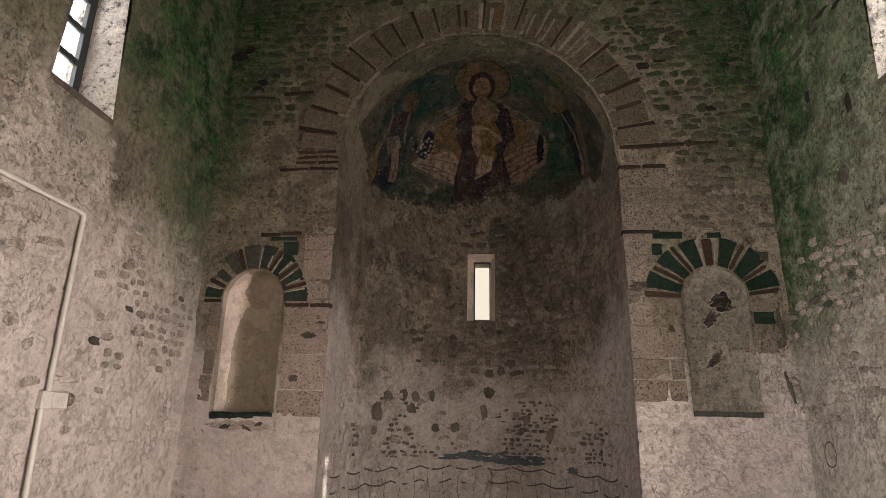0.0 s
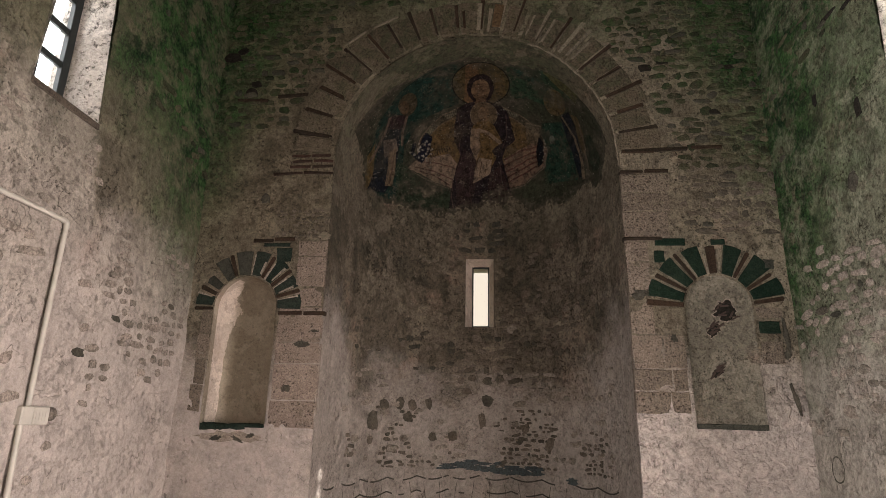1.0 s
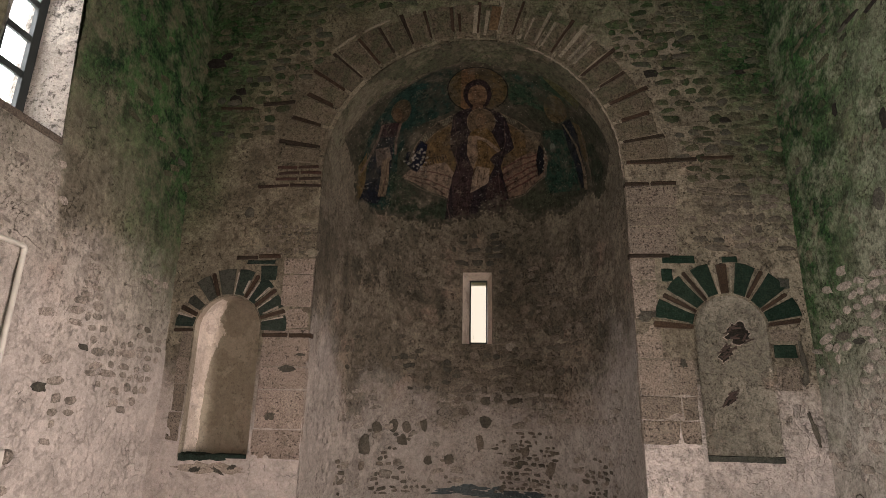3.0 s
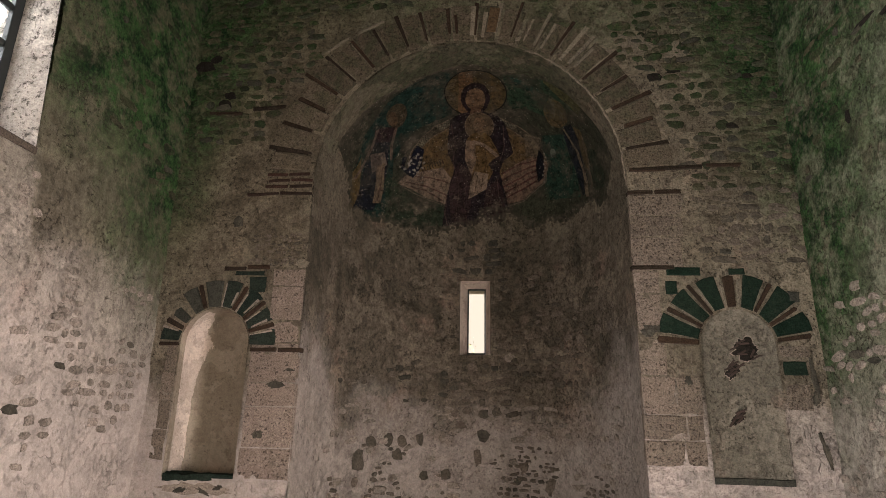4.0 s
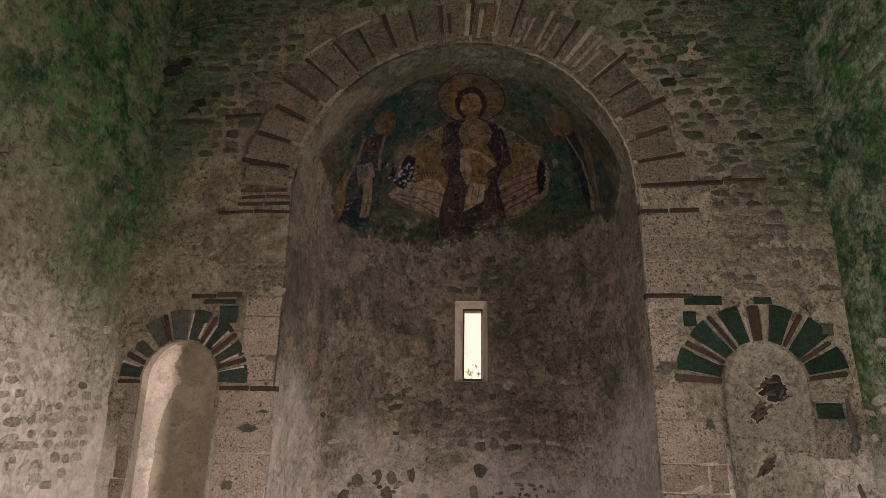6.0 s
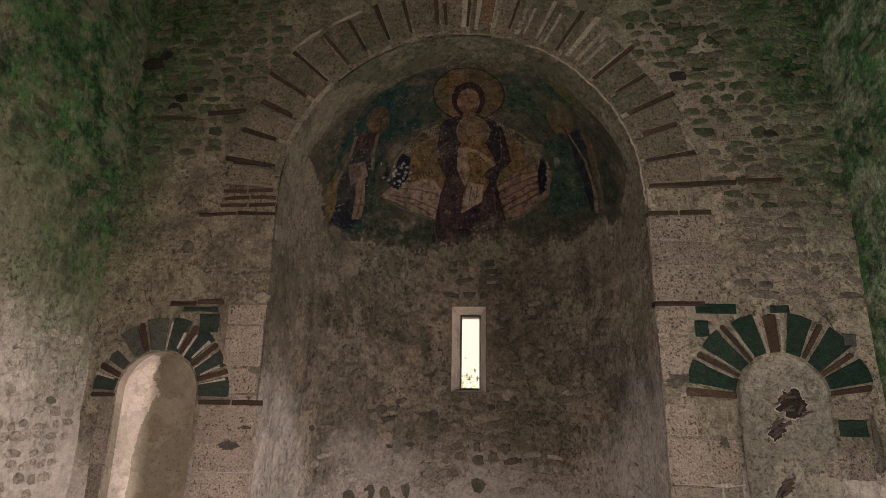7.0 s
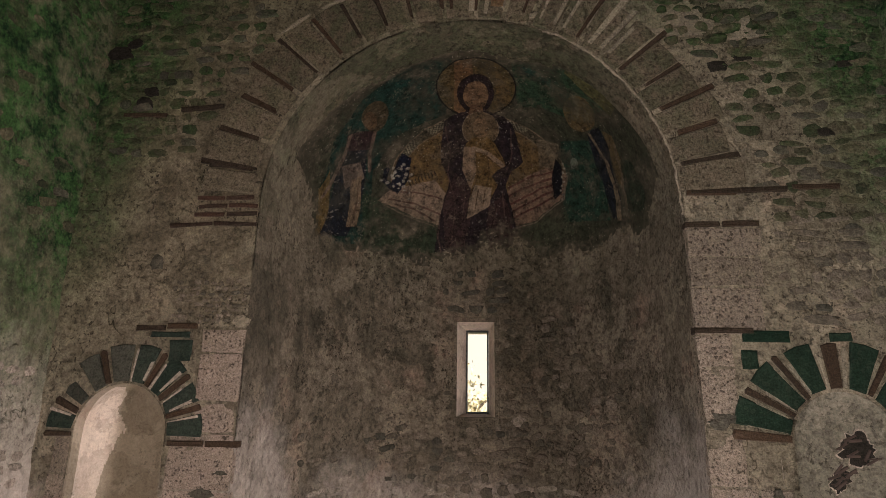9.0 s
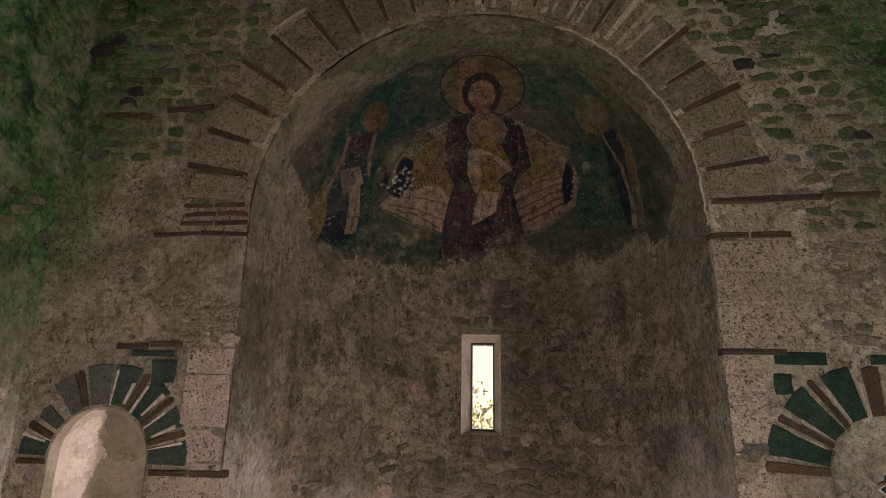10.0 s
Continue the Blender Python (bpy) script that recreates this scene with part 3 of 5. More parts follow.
def arch_piece(name, me, parent, cx, cz, degrees):
    m = facing((cx, 0.0, cz), (0, -1, 0), (1, 0, 0)) @ Matrix.Rotation(radians(90 - degrees) * -1, 4, "Z")
    return piece(name, me, parent, m)


# main arch: tuff blocks with a brick in each joint; angles from the south springing
CX, CZ, R0, R1 = 0.0, 4.53, 1.632, 2.06
JOINTS = (1.8, 10.1, 17.8, 25.7, 33.3, 41.5, 48, 55, 62, 70, 78, 86, 95, 103.7, 111.8, 119.4, 127.5, 135.8, 144.1, 152.4, 161.1, 170.2, 177)
for k, (a0, a1) in enumerate(zip(JOINTS, JOINTS[1:])):
    rnd = random.Random(k)
    half = radians(a1 - a0) / 2 - 0.012
    r1 = R1 + rnd.uniform(-0.02, 0.05)
    me = wedge_mesh(R0, r1, R0 * half, r1 * half, 0.006 + 0.012 * rnd.random(), M_VOUSSOIR, k, 0.012)
    arch_piece("voussoir", me, wall_east, CX, CZ, (a0 + a1) / 2)
for k, a in enumerate(JOINTS[:-1]):
    if 46 < a < 84:
        continue
    rnd = random.Random(50 + k)
    b0, b1 = 1.69 + rnd.uniform(-0.03, 0.05), 2.12 + rnd.uniform(-0.08, 0.06)
    me = wedge_mesh(b0, b1, 0.016, 0.021, 0.014, M_BRICK, 70 + k)
    ob = arch_piece("brick", me, wall_east, CX, CZ, a + rnd.uniform(-0.6, 0.6))
for k, a in enumerate((46, 49.5, 53, 56.5, 60, 64, 68, 73, 78, 83, 88, 92)):
    rnd = random.Random(60 + k)
    pale = k % 4 != 3
    wide = rnd.uniform(0.012, 0.03)
    me = wedge_mesh(1.66 + rnd.uniform(0, 0.08), 2.10 + rnd.uniform(-0.14, 0.10), wide * 0.7, wide, 0.018, M_MORTAR if pale else M_BRICK, 90 + k)
    arch_piece("mortar_joint" if pale else "brick", me, wall_east, CX, CZ, a + rnd.uniform(-1, 1))
arch_piece("voussoir", wedge_mesh(1.74, 2.06, 0.05, 0.06, 0.024, M_OCHRE, 133), wall_east, CX, CZ, 80.5)

# brick courses at the springing and bonding bricks
for z, x0, x1 in ((4.592, -2.08, -1.62), (4.525, -2.06, -1.585), (4.455, -2.09, -1.58), (4.375, -2.28, -1.58)):
    for a, b in ((x0, (x0 + x1) / 2 - 0.01), ((x0 + x1) / 2 + 0.01, x1)):
        laid("brick", wall_east, on_east, a, b, z - 0.016, z + 0.016, 0.012, M_RED, 2.5 * math.sin(9 * a + 31 * z))
for x0, x1, z, tilt in ((-2.02, -1.62, 4.86, -6), (-2.82, -2.44, 5.328, -1), (-2.32, -1.96, 5.385, 4), (1.67, 2.02, 4.585, 0), (2.05, 2.38, 4.60, 2), (2.42, 2.75, 4.62, 1),
                        (1.64, 1.88, 4.34, 0), (1.90, 2.15, 4.34, 0), (1.63, 2.02, 3.57, 0), (-2.06, -1.80, 2.75, 0), (-1.78, -1.55, 2.75, 0),
                        (-2.42, -2.20, 3.565, 1), (-2.18, -1.95, 3.58, 0)):
    laid("brick", wall_east, on_east, x0, x1, z - 0.018, z + 0.018, 0.022, M_BRICK, tilt)

# cut tuff blocks of the two piers
for side, inner, outer in ((-1, AX - AR, -2.06), (1, AX + AR, 2.17)):
    rnd = random.Random(5 + side)
    z = 1.56 if side < 0 else 1.78
    top = 3.56 if side < 0 else 4.32
    while z < top - 0.02:
        h = rnd.choice((0.22, 0.28, 0.34, 0.38))
        h = min(h, top - z)
        if h > 0.1:
            wide = rnd.uniform(0.36, 0.52)
            if 2.55 < z + h / 2 < (3.25 if side < 0 else 3.6):
                wide = rnd.uniform(0.20, 0.25)
            e0 = (outer if z + h / 2 < 2.72 else -1.90) if side < 0 else inner + side * wide
            if side > 0 and 1.5 < z + h / 2 < 2.55:
                e0 = inner + side * rnd.uniform(0.30, 0.42)
            laid("stone_block", wall_east, on_east, min(inner, e0), max(inner, e0), z + 0.004, z + h - 0.004, 0.007, M_PINK_LIT if side < 0 else M_TUFF)
            if abs(outer - e0) > 0.1 and not 2.6 < z + h / 2 < 3.65:
                laid("stone_block", wall_east, on_east, min(e0, outer) + 0.005, max(e0, outer) - 0.005, z + 0.004, z + h - 0.004, 0.005, M_TUFF)
        z += h

# niche arches of green stone and brick
def niche_arch(cx, cz, r0, pieces, green):
    for k, (kind, a, half, length) in enumerate(pieces):
        mat = {"green_stone": green, "brick": M_BRICK, "grey_stone": M_GREY}[kind]
        me = wedge_mesh(r0 + 0.012, r0 + length, r0 * radians(half), (r0 + length) * radians(half) * (0.95 if kind != "brick" else 0.75), 0.010 if kind != "brick" else 0.016, mat, 200 + k, 0.012)
        arch_piece(kind, me, wall_east, cx, cz, a)


M_SLATE = masonry("dark_green_slate", (0.018, 0.028, 0.022), (0.032, 0.038, 0.031), 0.3, 30, 0.008)
M_GREY = masonry("grey_stone", (0.058, 0.057, 0.047), (0.036, 0.038, 0.032), 0.3, 30, 0.006)
niche_arch(-2.435, 2.81, 0.35, (("green_stone", 6, 7.5, 0.26), ("brick", 18, 2.6, 0.26), ("green_stone", 29, 7.0, 0.26), ("brick", 41, 2.6, 0.27), ("green_stone", 52, 7.5, 0.28), ("brick", 64, 2.6, 0.27),
                                ("green_stone", 76, 7.5, 0.28), ("grey_stone", 96, 9.5, 0.27), ("brick", 110, 3.0, 0.26), ("grey_stone", 121, 7.5, 0.26), ("grey_stone", 143, 6.0, 0.18), ("brick", 156, 4.0, 0.20),
                                ("green_stone", 169, 7.5, 0.20), ("brick", 181, 2.5, 0.2)), M_SLATE)
niche_arch(2.53, 2.84, 0.34, (("brick", 176, 3.0, 0.37), ("green_stone", 163, 8.0, 0.36), ("brick", 151, 2.6, 0.34), ("green_stone", 138, 8.0, 0.34), ("brick", 126, 2.4, 0.34), ("green_stone", 112, 8.5, 0.32),
                              ("brick", 93, 5.5, 0.30), ("green_stone", 72, 8.5, 0.32), ("brick", 59, 2.8, 0.32), ("green_stone", 45, 9.0, 0.34), ("brick", 32, 2.4, 0.3), ("green_stone", 20, 8.5, 0.33), ("brick", 8, 2.4, 0.3)), M_GREEN)
M_LIME = masonry("pale_pointing", (0.40, 0.335, 0.285), (0.30, 0.25, 0.21), 0.4, 30, 0.01)
for k, a in enumerate((12.5, 23.5, 35.5, 46.5, 58.5, 69.5, 83.5, 163)):
    arch_piece("mortar_joint", wedge_mesh(0.36 + 0.03 * (k % 2), 0.60 - 0.03 * (k % 3), 0.007, 0.009 + 0.004 * (k % 2), 0.012, M_LIME, 300 + k), wall_east, -2.435, 2.81, a)
for k, a in enumerate((170, 156, 146, 131, 121, 101, 84, 64)):
    arch_piece("mortar_joint", wedge_mesh(0.36 + 0.02 * (k % 2), 0.63 - 0.03 * (k % 3), 0.006, 0.010, 0.008, M_MORTAR, 320 + k), wall_east, 2.53, 2.84, a)
for x0, x1, z0, z1, mat in ((1.95, 2.26, 3.49, 3.57, M_GREEN), (1.93, 2.03, 3.31, 3.44, M_GREEN), (2.52, 2.66, 3.50, 3.56, M_GREEN), (2.90, 3.10, 2.58, 2.70, M_GREEN), (2.90, 3.10, 2.28, 2.50, M_TUFF),
                            (-2.14, -1.97, 3.32, 3.47, M_SLATE), (-2.30, -2.0, 3.495, 3.535, M_SLATE), (3.02, 3.12, 3.24, 3.34, M_GREY)):
    laid("green_stone", wall_east, on_east, x0, x1, z0, z1, 0.014, mat)
for x0, x1, z0, z1 in ((2.89, 3.13, 2.74, 2.84),):
    laid("stone_block", wall_east, on_east, x0, x1, z0, z1, 0.010, M_TUFF)

# rubble of the upper wall, between the arch and the corners
rubble(wall_east, on_east, XL + 0.05, -1.75, 4.95, 6.9, 0.165, 1.7, 11, where=lambda x, z: math.hypot(x, z - CZ) > 2.2)
rubble(wall_east, on_east, 1.75, XR - 0.05, 4.35, 6.9, 0.165, 1.7, 12, where=lambda x, z: math.hypot(x, z - CZ) > 2.2)
rubble(wall_east, on_east, 2.22, XR - 0.05, 3.62, 4.35, 0.165, 1.0, 14, M_DULL_STONE, proud=0.012)
rubble(wall_east, on_east, -1.7, 1.7, 6.62, 7.1, 0.17, 1.6, 13, where=lambda x, z: math.hypot(x, z - CZ) > 2.2)
# dark stones; the near-black lumps stand for holes, shade put into their colour
for x, z, w, h in ((-2.951, 5.93, 0.26, 0.13), (-2.668, 5.454, 0.17, 0.12), (-2.342, 4.068, 0.12, 0.14), (2.006, 5.635, 0.15, 0.10), (2.19, 5.744, 0.17, 0.13), (1.74, 2.95, 0.12, 0.08), (2.72, 5.05, 0.13, 0.08), (2.55, 4.72, 0.16, 0.10), (2.80, 4.30, 0.14, 0.10), (-2.62, 5.56, 0.15, 0.10), (2.95, 5.62, 0.13, 0.06), (-2.83, 6.02, 0.14, 0.10)):
    p, out, along = on_east(x, z)
    piece("dark_stone", lump(int(x * 10) + 30, M_HOLE if z > 5 else M_DARK), wall_east, facing(p, out, along) @ Matrix.Diagonal((w, h, 0.012, 1)))

# ---- stones in the apse, and in the side walls ----
ARC = 2 * AS + math.pi * AR
rubble(apse, on_apse, 0.9, ARC - 0.9, 1.08, 1.80, 0.085, 0.6, 21, M_DULL_STONE, proud=0.010, where=lambda s, z: noise.noise(Vector((s * 1.6, z * 2.2, 3.3))) > 0.0)
rubble(apse, on_apse, ARC / 2 + 0.22, ARC / 2 + 1.55, 2.50, 3.12, 0.14, 1.1, 22, M_DULL_STONE, proud=0.018, flat=0.85)
rubble(apse, on_apse, ARC / 2 + 0.22, ARC - 0.9, 3.1, 3.9, 0.16, 0.45, 27, M_DULL_STONE, proud=0.012)
rubble(apse, on_apse, 0.9, ARC / 2 - 0.3, 2.4, 3.3, 0.14, 0.22, 23, M_DULL_STONE, proud=0.010)
rubble(apse, on_apse, 1.7, 2.6, 2.3, 2.75, 0.14, 0.5, 28, M_DARK, proud=0.012)
rubble(apse, on_apse, 0.8, ARC - 0.8, 1.15, 2.25, 0.15, 0.28, 26, M_FIELD, proud=0.011)
rubble(apse, on_apse, ARC / 2 - 0.42, ARC / 2 + 0.42, 2.15, 2.84, 0.16, 1.0, 24, M_DULL_STONE, proud=0.014, flat=0.85)
rubble(apse, on_apse, ARC / 2 - 0.35, ARC / 2 + 0.25, 4.02, 4.42, 0.15, 0.8, 29, M_DARK, proud=0.012)
for at, z, w, h, turn in ((1.41, 1.65, 0.19, 0.22, 0), (1.58, 1.86, 0.17, 0.13, 0), (1.82, 1.87, 0.14, 0.16, 0), (2.0, 1.86, 0.15, 0.15, 0), (2.24, 1.88, 0.13, 0.15, 0), (1.95, 1.69, 0.15, 0.14, 0),
                          (2.30, 1.45, 0.13, 0.11, 0), (2.57, 1.46, 0.14, 0.13, 0), (3.05, 1.93, 0.17, 0.19, 45), (2.76, 2.05, 0.16, 0.09, 0), (4.79, 2.97, 0.08, 0.24, 10), (1.38, 1.42, 0.09, 0.1, 0),
                          (3.56, 1.58, 0.14, 0.12, 0), (3.9, 1.40, 0.12, 0.20, -30), (2.98, 1.66, 0.09, 0.20, 5)):
    p, out, along = on_apse(at, z)
    piece("dark_stone", lump(int(at * 20), M_DARK if w * h > 0.03 else M_DULL_STONE), apse, facing(p, out, along) @ Matrix.Rotation(radians(turn), 4, "Z") @ Matrix.Diagonal((w, h, 0.014, 1)))
rubble(wall_north, on_north, -1.55, -0.2, 1.6, 3.2, 0.14, 0.95, 31, M_FIELD, proud=0.007, where=lambda y, z: noise.noise(Vector((y * 1.5, z * 1.5, 5.1))) > -0.02)
rubble(wall_north, on_north, -2.9, -1.5, 1.2, 3.9, 0.17, 0.16, 32, M_FIELD, proud=0.007, where=lambda y, z: abs(y + 2.03) > 0.12)
rubble(wall_north, on_north, -1.7, -0.1, 4.3, 7.0, 0.18, 0.25, 33, proud=0.014)
rubble(wall_south, on_south, -2.2, -0.1, 1.6, 3.3, 0.15, 0.60, 34, M_FIELD, proud=0.014)
# one dark stone; the near-black lumps are holes and gouges painted as shade
for y, z, w, h, mat in ((-1.476, 4.253, 0.08, 0.17, M_HOLE), (-1.244, 3.683, 0.14, 0.18, M_DARK), (-0.95, 4.62, 0.07, 0.12, M_HOLE), (-1.32, 5.26, 0.34, 0.05, M_HOLE), (-1.6, 5.17, 0.2, 0.04, M_HOLE)):
    p, out, along = on_south(y, z)
    piece("dark_stone", lump(int(z * 10), mat), wall_south, facing(p, out, along) @ Matrix.Diagonal((w, h, 0.012, 1)))
rubble(wall_east, on_east, -2.20, -1.62, 3.60, 3.92, 0.055, 0.9, 41, M_DULL_STONE, proud=0.010, flat=0.95)
for k in range(4):
    laid("stone_block", wall_east, on_east, -2.93 + 0.015 * (k % 2), -2.80, 1.72 + 0.27 * k, 1.985 + 0.27 * k, 0.006, M_TUFF)
rubble(wall_south, on_south, -1.8, -0.1, 4.2, 7.0, 0.15, 0.14, 35, proud=0.010)


for ds, dz, w, h, mat in ((0, 0, 0.30, 0.30, M_MORTAR), (-0.08, -0.07, 0.12, 0.11, M_DARK), (0.08, -0.07, 0.13, 0.12, M_DULL_STONE), (0.0, 0.09, 0.09, 0.10, M_DULL_STONE), (-0.75, -0.02, 0.15, 0.12, M_FIELD)):
    p, out, along = on_apse(4.135 + ds, 2.92 + dz)
    piece("stone", lump(int(50 * (ds + dz)) + 40, mat), apse, facing(p, out, along) @ Matrix.Diagonal((w, h, 0.008 if mat is M_MORTAR else 0.016, 1)))


# ---- windows ----
def splay(name, x, side, hole, deep, narrow, parent, mat):
    """The slanting whitewashed sides and sill of a window, from the wall's face to its frame."""
    y0, y1, z0, z1 = hole
    xo = x + side * deep
    outer = [(x, y0, z0), (x, y1, z0), (x, y1, z1), (x, y0, z1)]
    inner = [(xo, y0 + narrow, z0 + 0.02), (xo, y1 - narrow, z0 + 0.02), (xo, y1 - narrow, z1 - 0.1), (xo, y0 + narrow, z1 - 0.1)]
    back = [(x + side * 0.47, p[1], p[2]) for p in inner]
    verts, faces = [], []
    for a, b, n in ((outer, inner, 22), (inner, back, 4)):
        for i in range(4):
            j = (i + 1) % 4
            k = len(verts)
            m = 40
            for u in range(n + 1):
                for v in range(m + 1):
                    p = Vector(a[i]).lerp(Vector(b[i]), u / n).lerp(Vector(a[j]).lerp(Vector(b[j]), u / n), v / m)
                    if a is outer:
                        p.y += math.copysign((0.07 * max(0, p.z - z0) + 0.014) * (1 - u / n), (y0 + y1) / 2 - p.y)
                    d = rough(p * 2.0, 0.016) if 0 < u else 0.0
                    verts.append((p.x, p.y + (d if i in (1, 3) else 0), p.z + (d * 0.4 if i in (0, 2) else 0)))
            faces += [(k + u * (m + 1) + v, k + u * (m + 1) + v + 1, k + (u + 1) * (m + 1) + v + 1, k + (u + 1) * (m + 1) + v) for u in range(n) for v in range(m)]
    return mesh_ob(name, verts, faces, mat, parent, label="rough whitewashed window splay")


def side_window(name, x, side, hole):
    """A steel window with small panes in a deep splayed opening."""
    deep, narrow = 0.30, 0.085
    win = new(name)
    tagged(win, "dark steel window with small panes in a whitewashed splay", "window", kind="structure")
    y0, y1, z0, z1 = hole
    splay("window_splay", x, side, hole, deep, narrow, win, M_WHITE)
    xo = x + side * deep
    a, b, c, d = y0 + narrow + 0.004, y1 - narrow - 0.004, z0 + 0.03, z1 - 0.11
    bm = bmesh.new()
    for u0, u1, v0, v1 in ((a, a + 0.06, c, d), (b - 0.08, b, c, d), (a + 0.06, b - 0.06, c, c + 0.06), (a + 0.06, b - 0.06, d - 0.06, d)):
        box(bm, min(xo, xo + side * 0.045), max(xo, xo + side * 0.045), u0, u1, v0, v1, 0.003)
    part("window_frame", bm, M_IRON, win)
    ys = (a + 0.055, -2.292, b - 0.075)
    zs = [c + 0.045] + [z0 + 0.48 + 0.315 * k for k in range(5) if z0 + 0.48 + 0.315 * k < d - 0.1] + [d - 0.05]
    near, far = sorted((xo + side * 0.006, xo + side * 0.042))
    bm = bmesh.new()
    box(bm, near, far, ys[1] - 0.025, ys[1] + 0.025, c + 0.05, d - 0.05, 0.003)
    part("mullion", bm, M_IRON, win)
    near, far = sorted((xo + side * 0.009, xo + side * 0.039))
    for z in zs[1:-1]:
        bm = bmesh.new()
        box(bm, near, far, ys[0] - 0.01, ys[2] + 0.01, z - 0.03, z + 0.03, 0.003)
        part("glazing_bar", bm, M_IRON, win)
    for i in range(2):
        for k in range(len(zs) - 1):
            bm = bmesh.new()
            box(bm, xo + side * 0.024 - 0.002, xo + side * 0.024 + 0.002, ys[i], ys[i + 1], zs[k], zs[k + 1])
            part("pane", bm, M_GLASS, win).visible_shadow = False
    bm = bmesh.new()
    box(bm, min(x - side * 0.015, xo), max(x - side * 0.015, xo), y0 + 0.005, y1 - 0.005, z0 - 0.055, z0 + 0.004, 0.008)
    part("window_sill", bm, M_SILL, win, "dark worn stone sill")
    return win


M_SILL = masonry("sill_stone", (0.10, 0.08, 0.065), (0.08, 0.065, 0.05), 0.4, 30, 0.008)
side_window("window_1", XL, -1, WINDOW_N)
side_window("window_2", XR, 1, WINDOW_S)


def apse_window():
    """A narrow slit with a slanting reveal, a timber frame and one pane."""
    win = tagged(new("window_3"), "narrow slit window with a pale reveal in the apse", "window", kind="structure")
    x0, x1, z0, z1 = WIN
    yf, yb = AS + AD - 0.03, AS + AD + 0.56
    i0, i1, j0, j1, yi = x0 + 0.085, x1 - 0.062, z0 + 0.03, z1 - 0.06, yf + 0.26
    rings = [((x0, yf, z0), (x1, yf, z0), (x1, yf, z1), (x0, yf, z1)), ((i0, yi, j0), (i1, yi, j0), (i1, yi, j1), (i0, yi, j1)), ((i0, yb, j0), (i1, yb, j0), (i1, yb, j1), (i0, yb, j1))]
    verts = [p for r in rings for p in r]
    faces = [(4 * k + i, 4 * k + (i + 1) % 4, 4 * k + 4 + (i + 1) % 4, 4 * k + 4 + i) for k in range(2) for i in range(4)]
    mesh_ob("window_reveal", verts, faces, M_REVEAL, win, smooth=False)
    bm = bmesh.new()
    for a, b, c, d in ((x0 - 0.05, x0, z0 - 0.05, z1 + 0.05), (x1, x1 + 0.05, z0 - 0.05, z1 + 0.05), (x0, x1, z1, z1 + 0.05), (x0, x1, z0 - 0.05, z0)):
        box(bm, a, b, yf - 0.004, yf + 0.12, c, d, 0.006)
    part("window_surround", bm, M_APSE, win)
    bm = bmesh.new()
    for a, b, c, d in ((i0 + 0.002, i0 + 0.02, j0, j1), (i1 - 0.02, i1 - 0.002, j0, j1), (i0 + 0.02, i1 - 0.02, j1 - 0.02, j1), (i0 + 0.02, i1 - 0.02, j0, j0 + 0.02)):
        box(bm, a, b, yi - 0.02, yi + 0.03, c, d, 0.003)
    part("window_frame", bm, M_IRON, win)
    bm = bmesh.new()
    box(bm, i0 + 0.012, i1 - 0.012, yi + 0.002, yi + 0.006, j0 + 0.012, j1 - 0.012)
    part("pane", bm, M_GLASS, win).visible_shadow = False


apse_window()


# ---- fresco on the half dome, in plain shapes ----
def inside(px, py, pts):
    hit = np.zeros(px.shape, bool)
    for (x0, y0), (x1, y1) in zip(pts, pts[1:] + pts[:1]):
        cross = (y0 > py) != (y1 > py)
        hit ^= cross & (px < (x1 - x0) * (py - y0) / ((y1 - y0) or 1e-9) + x0)
    return hit


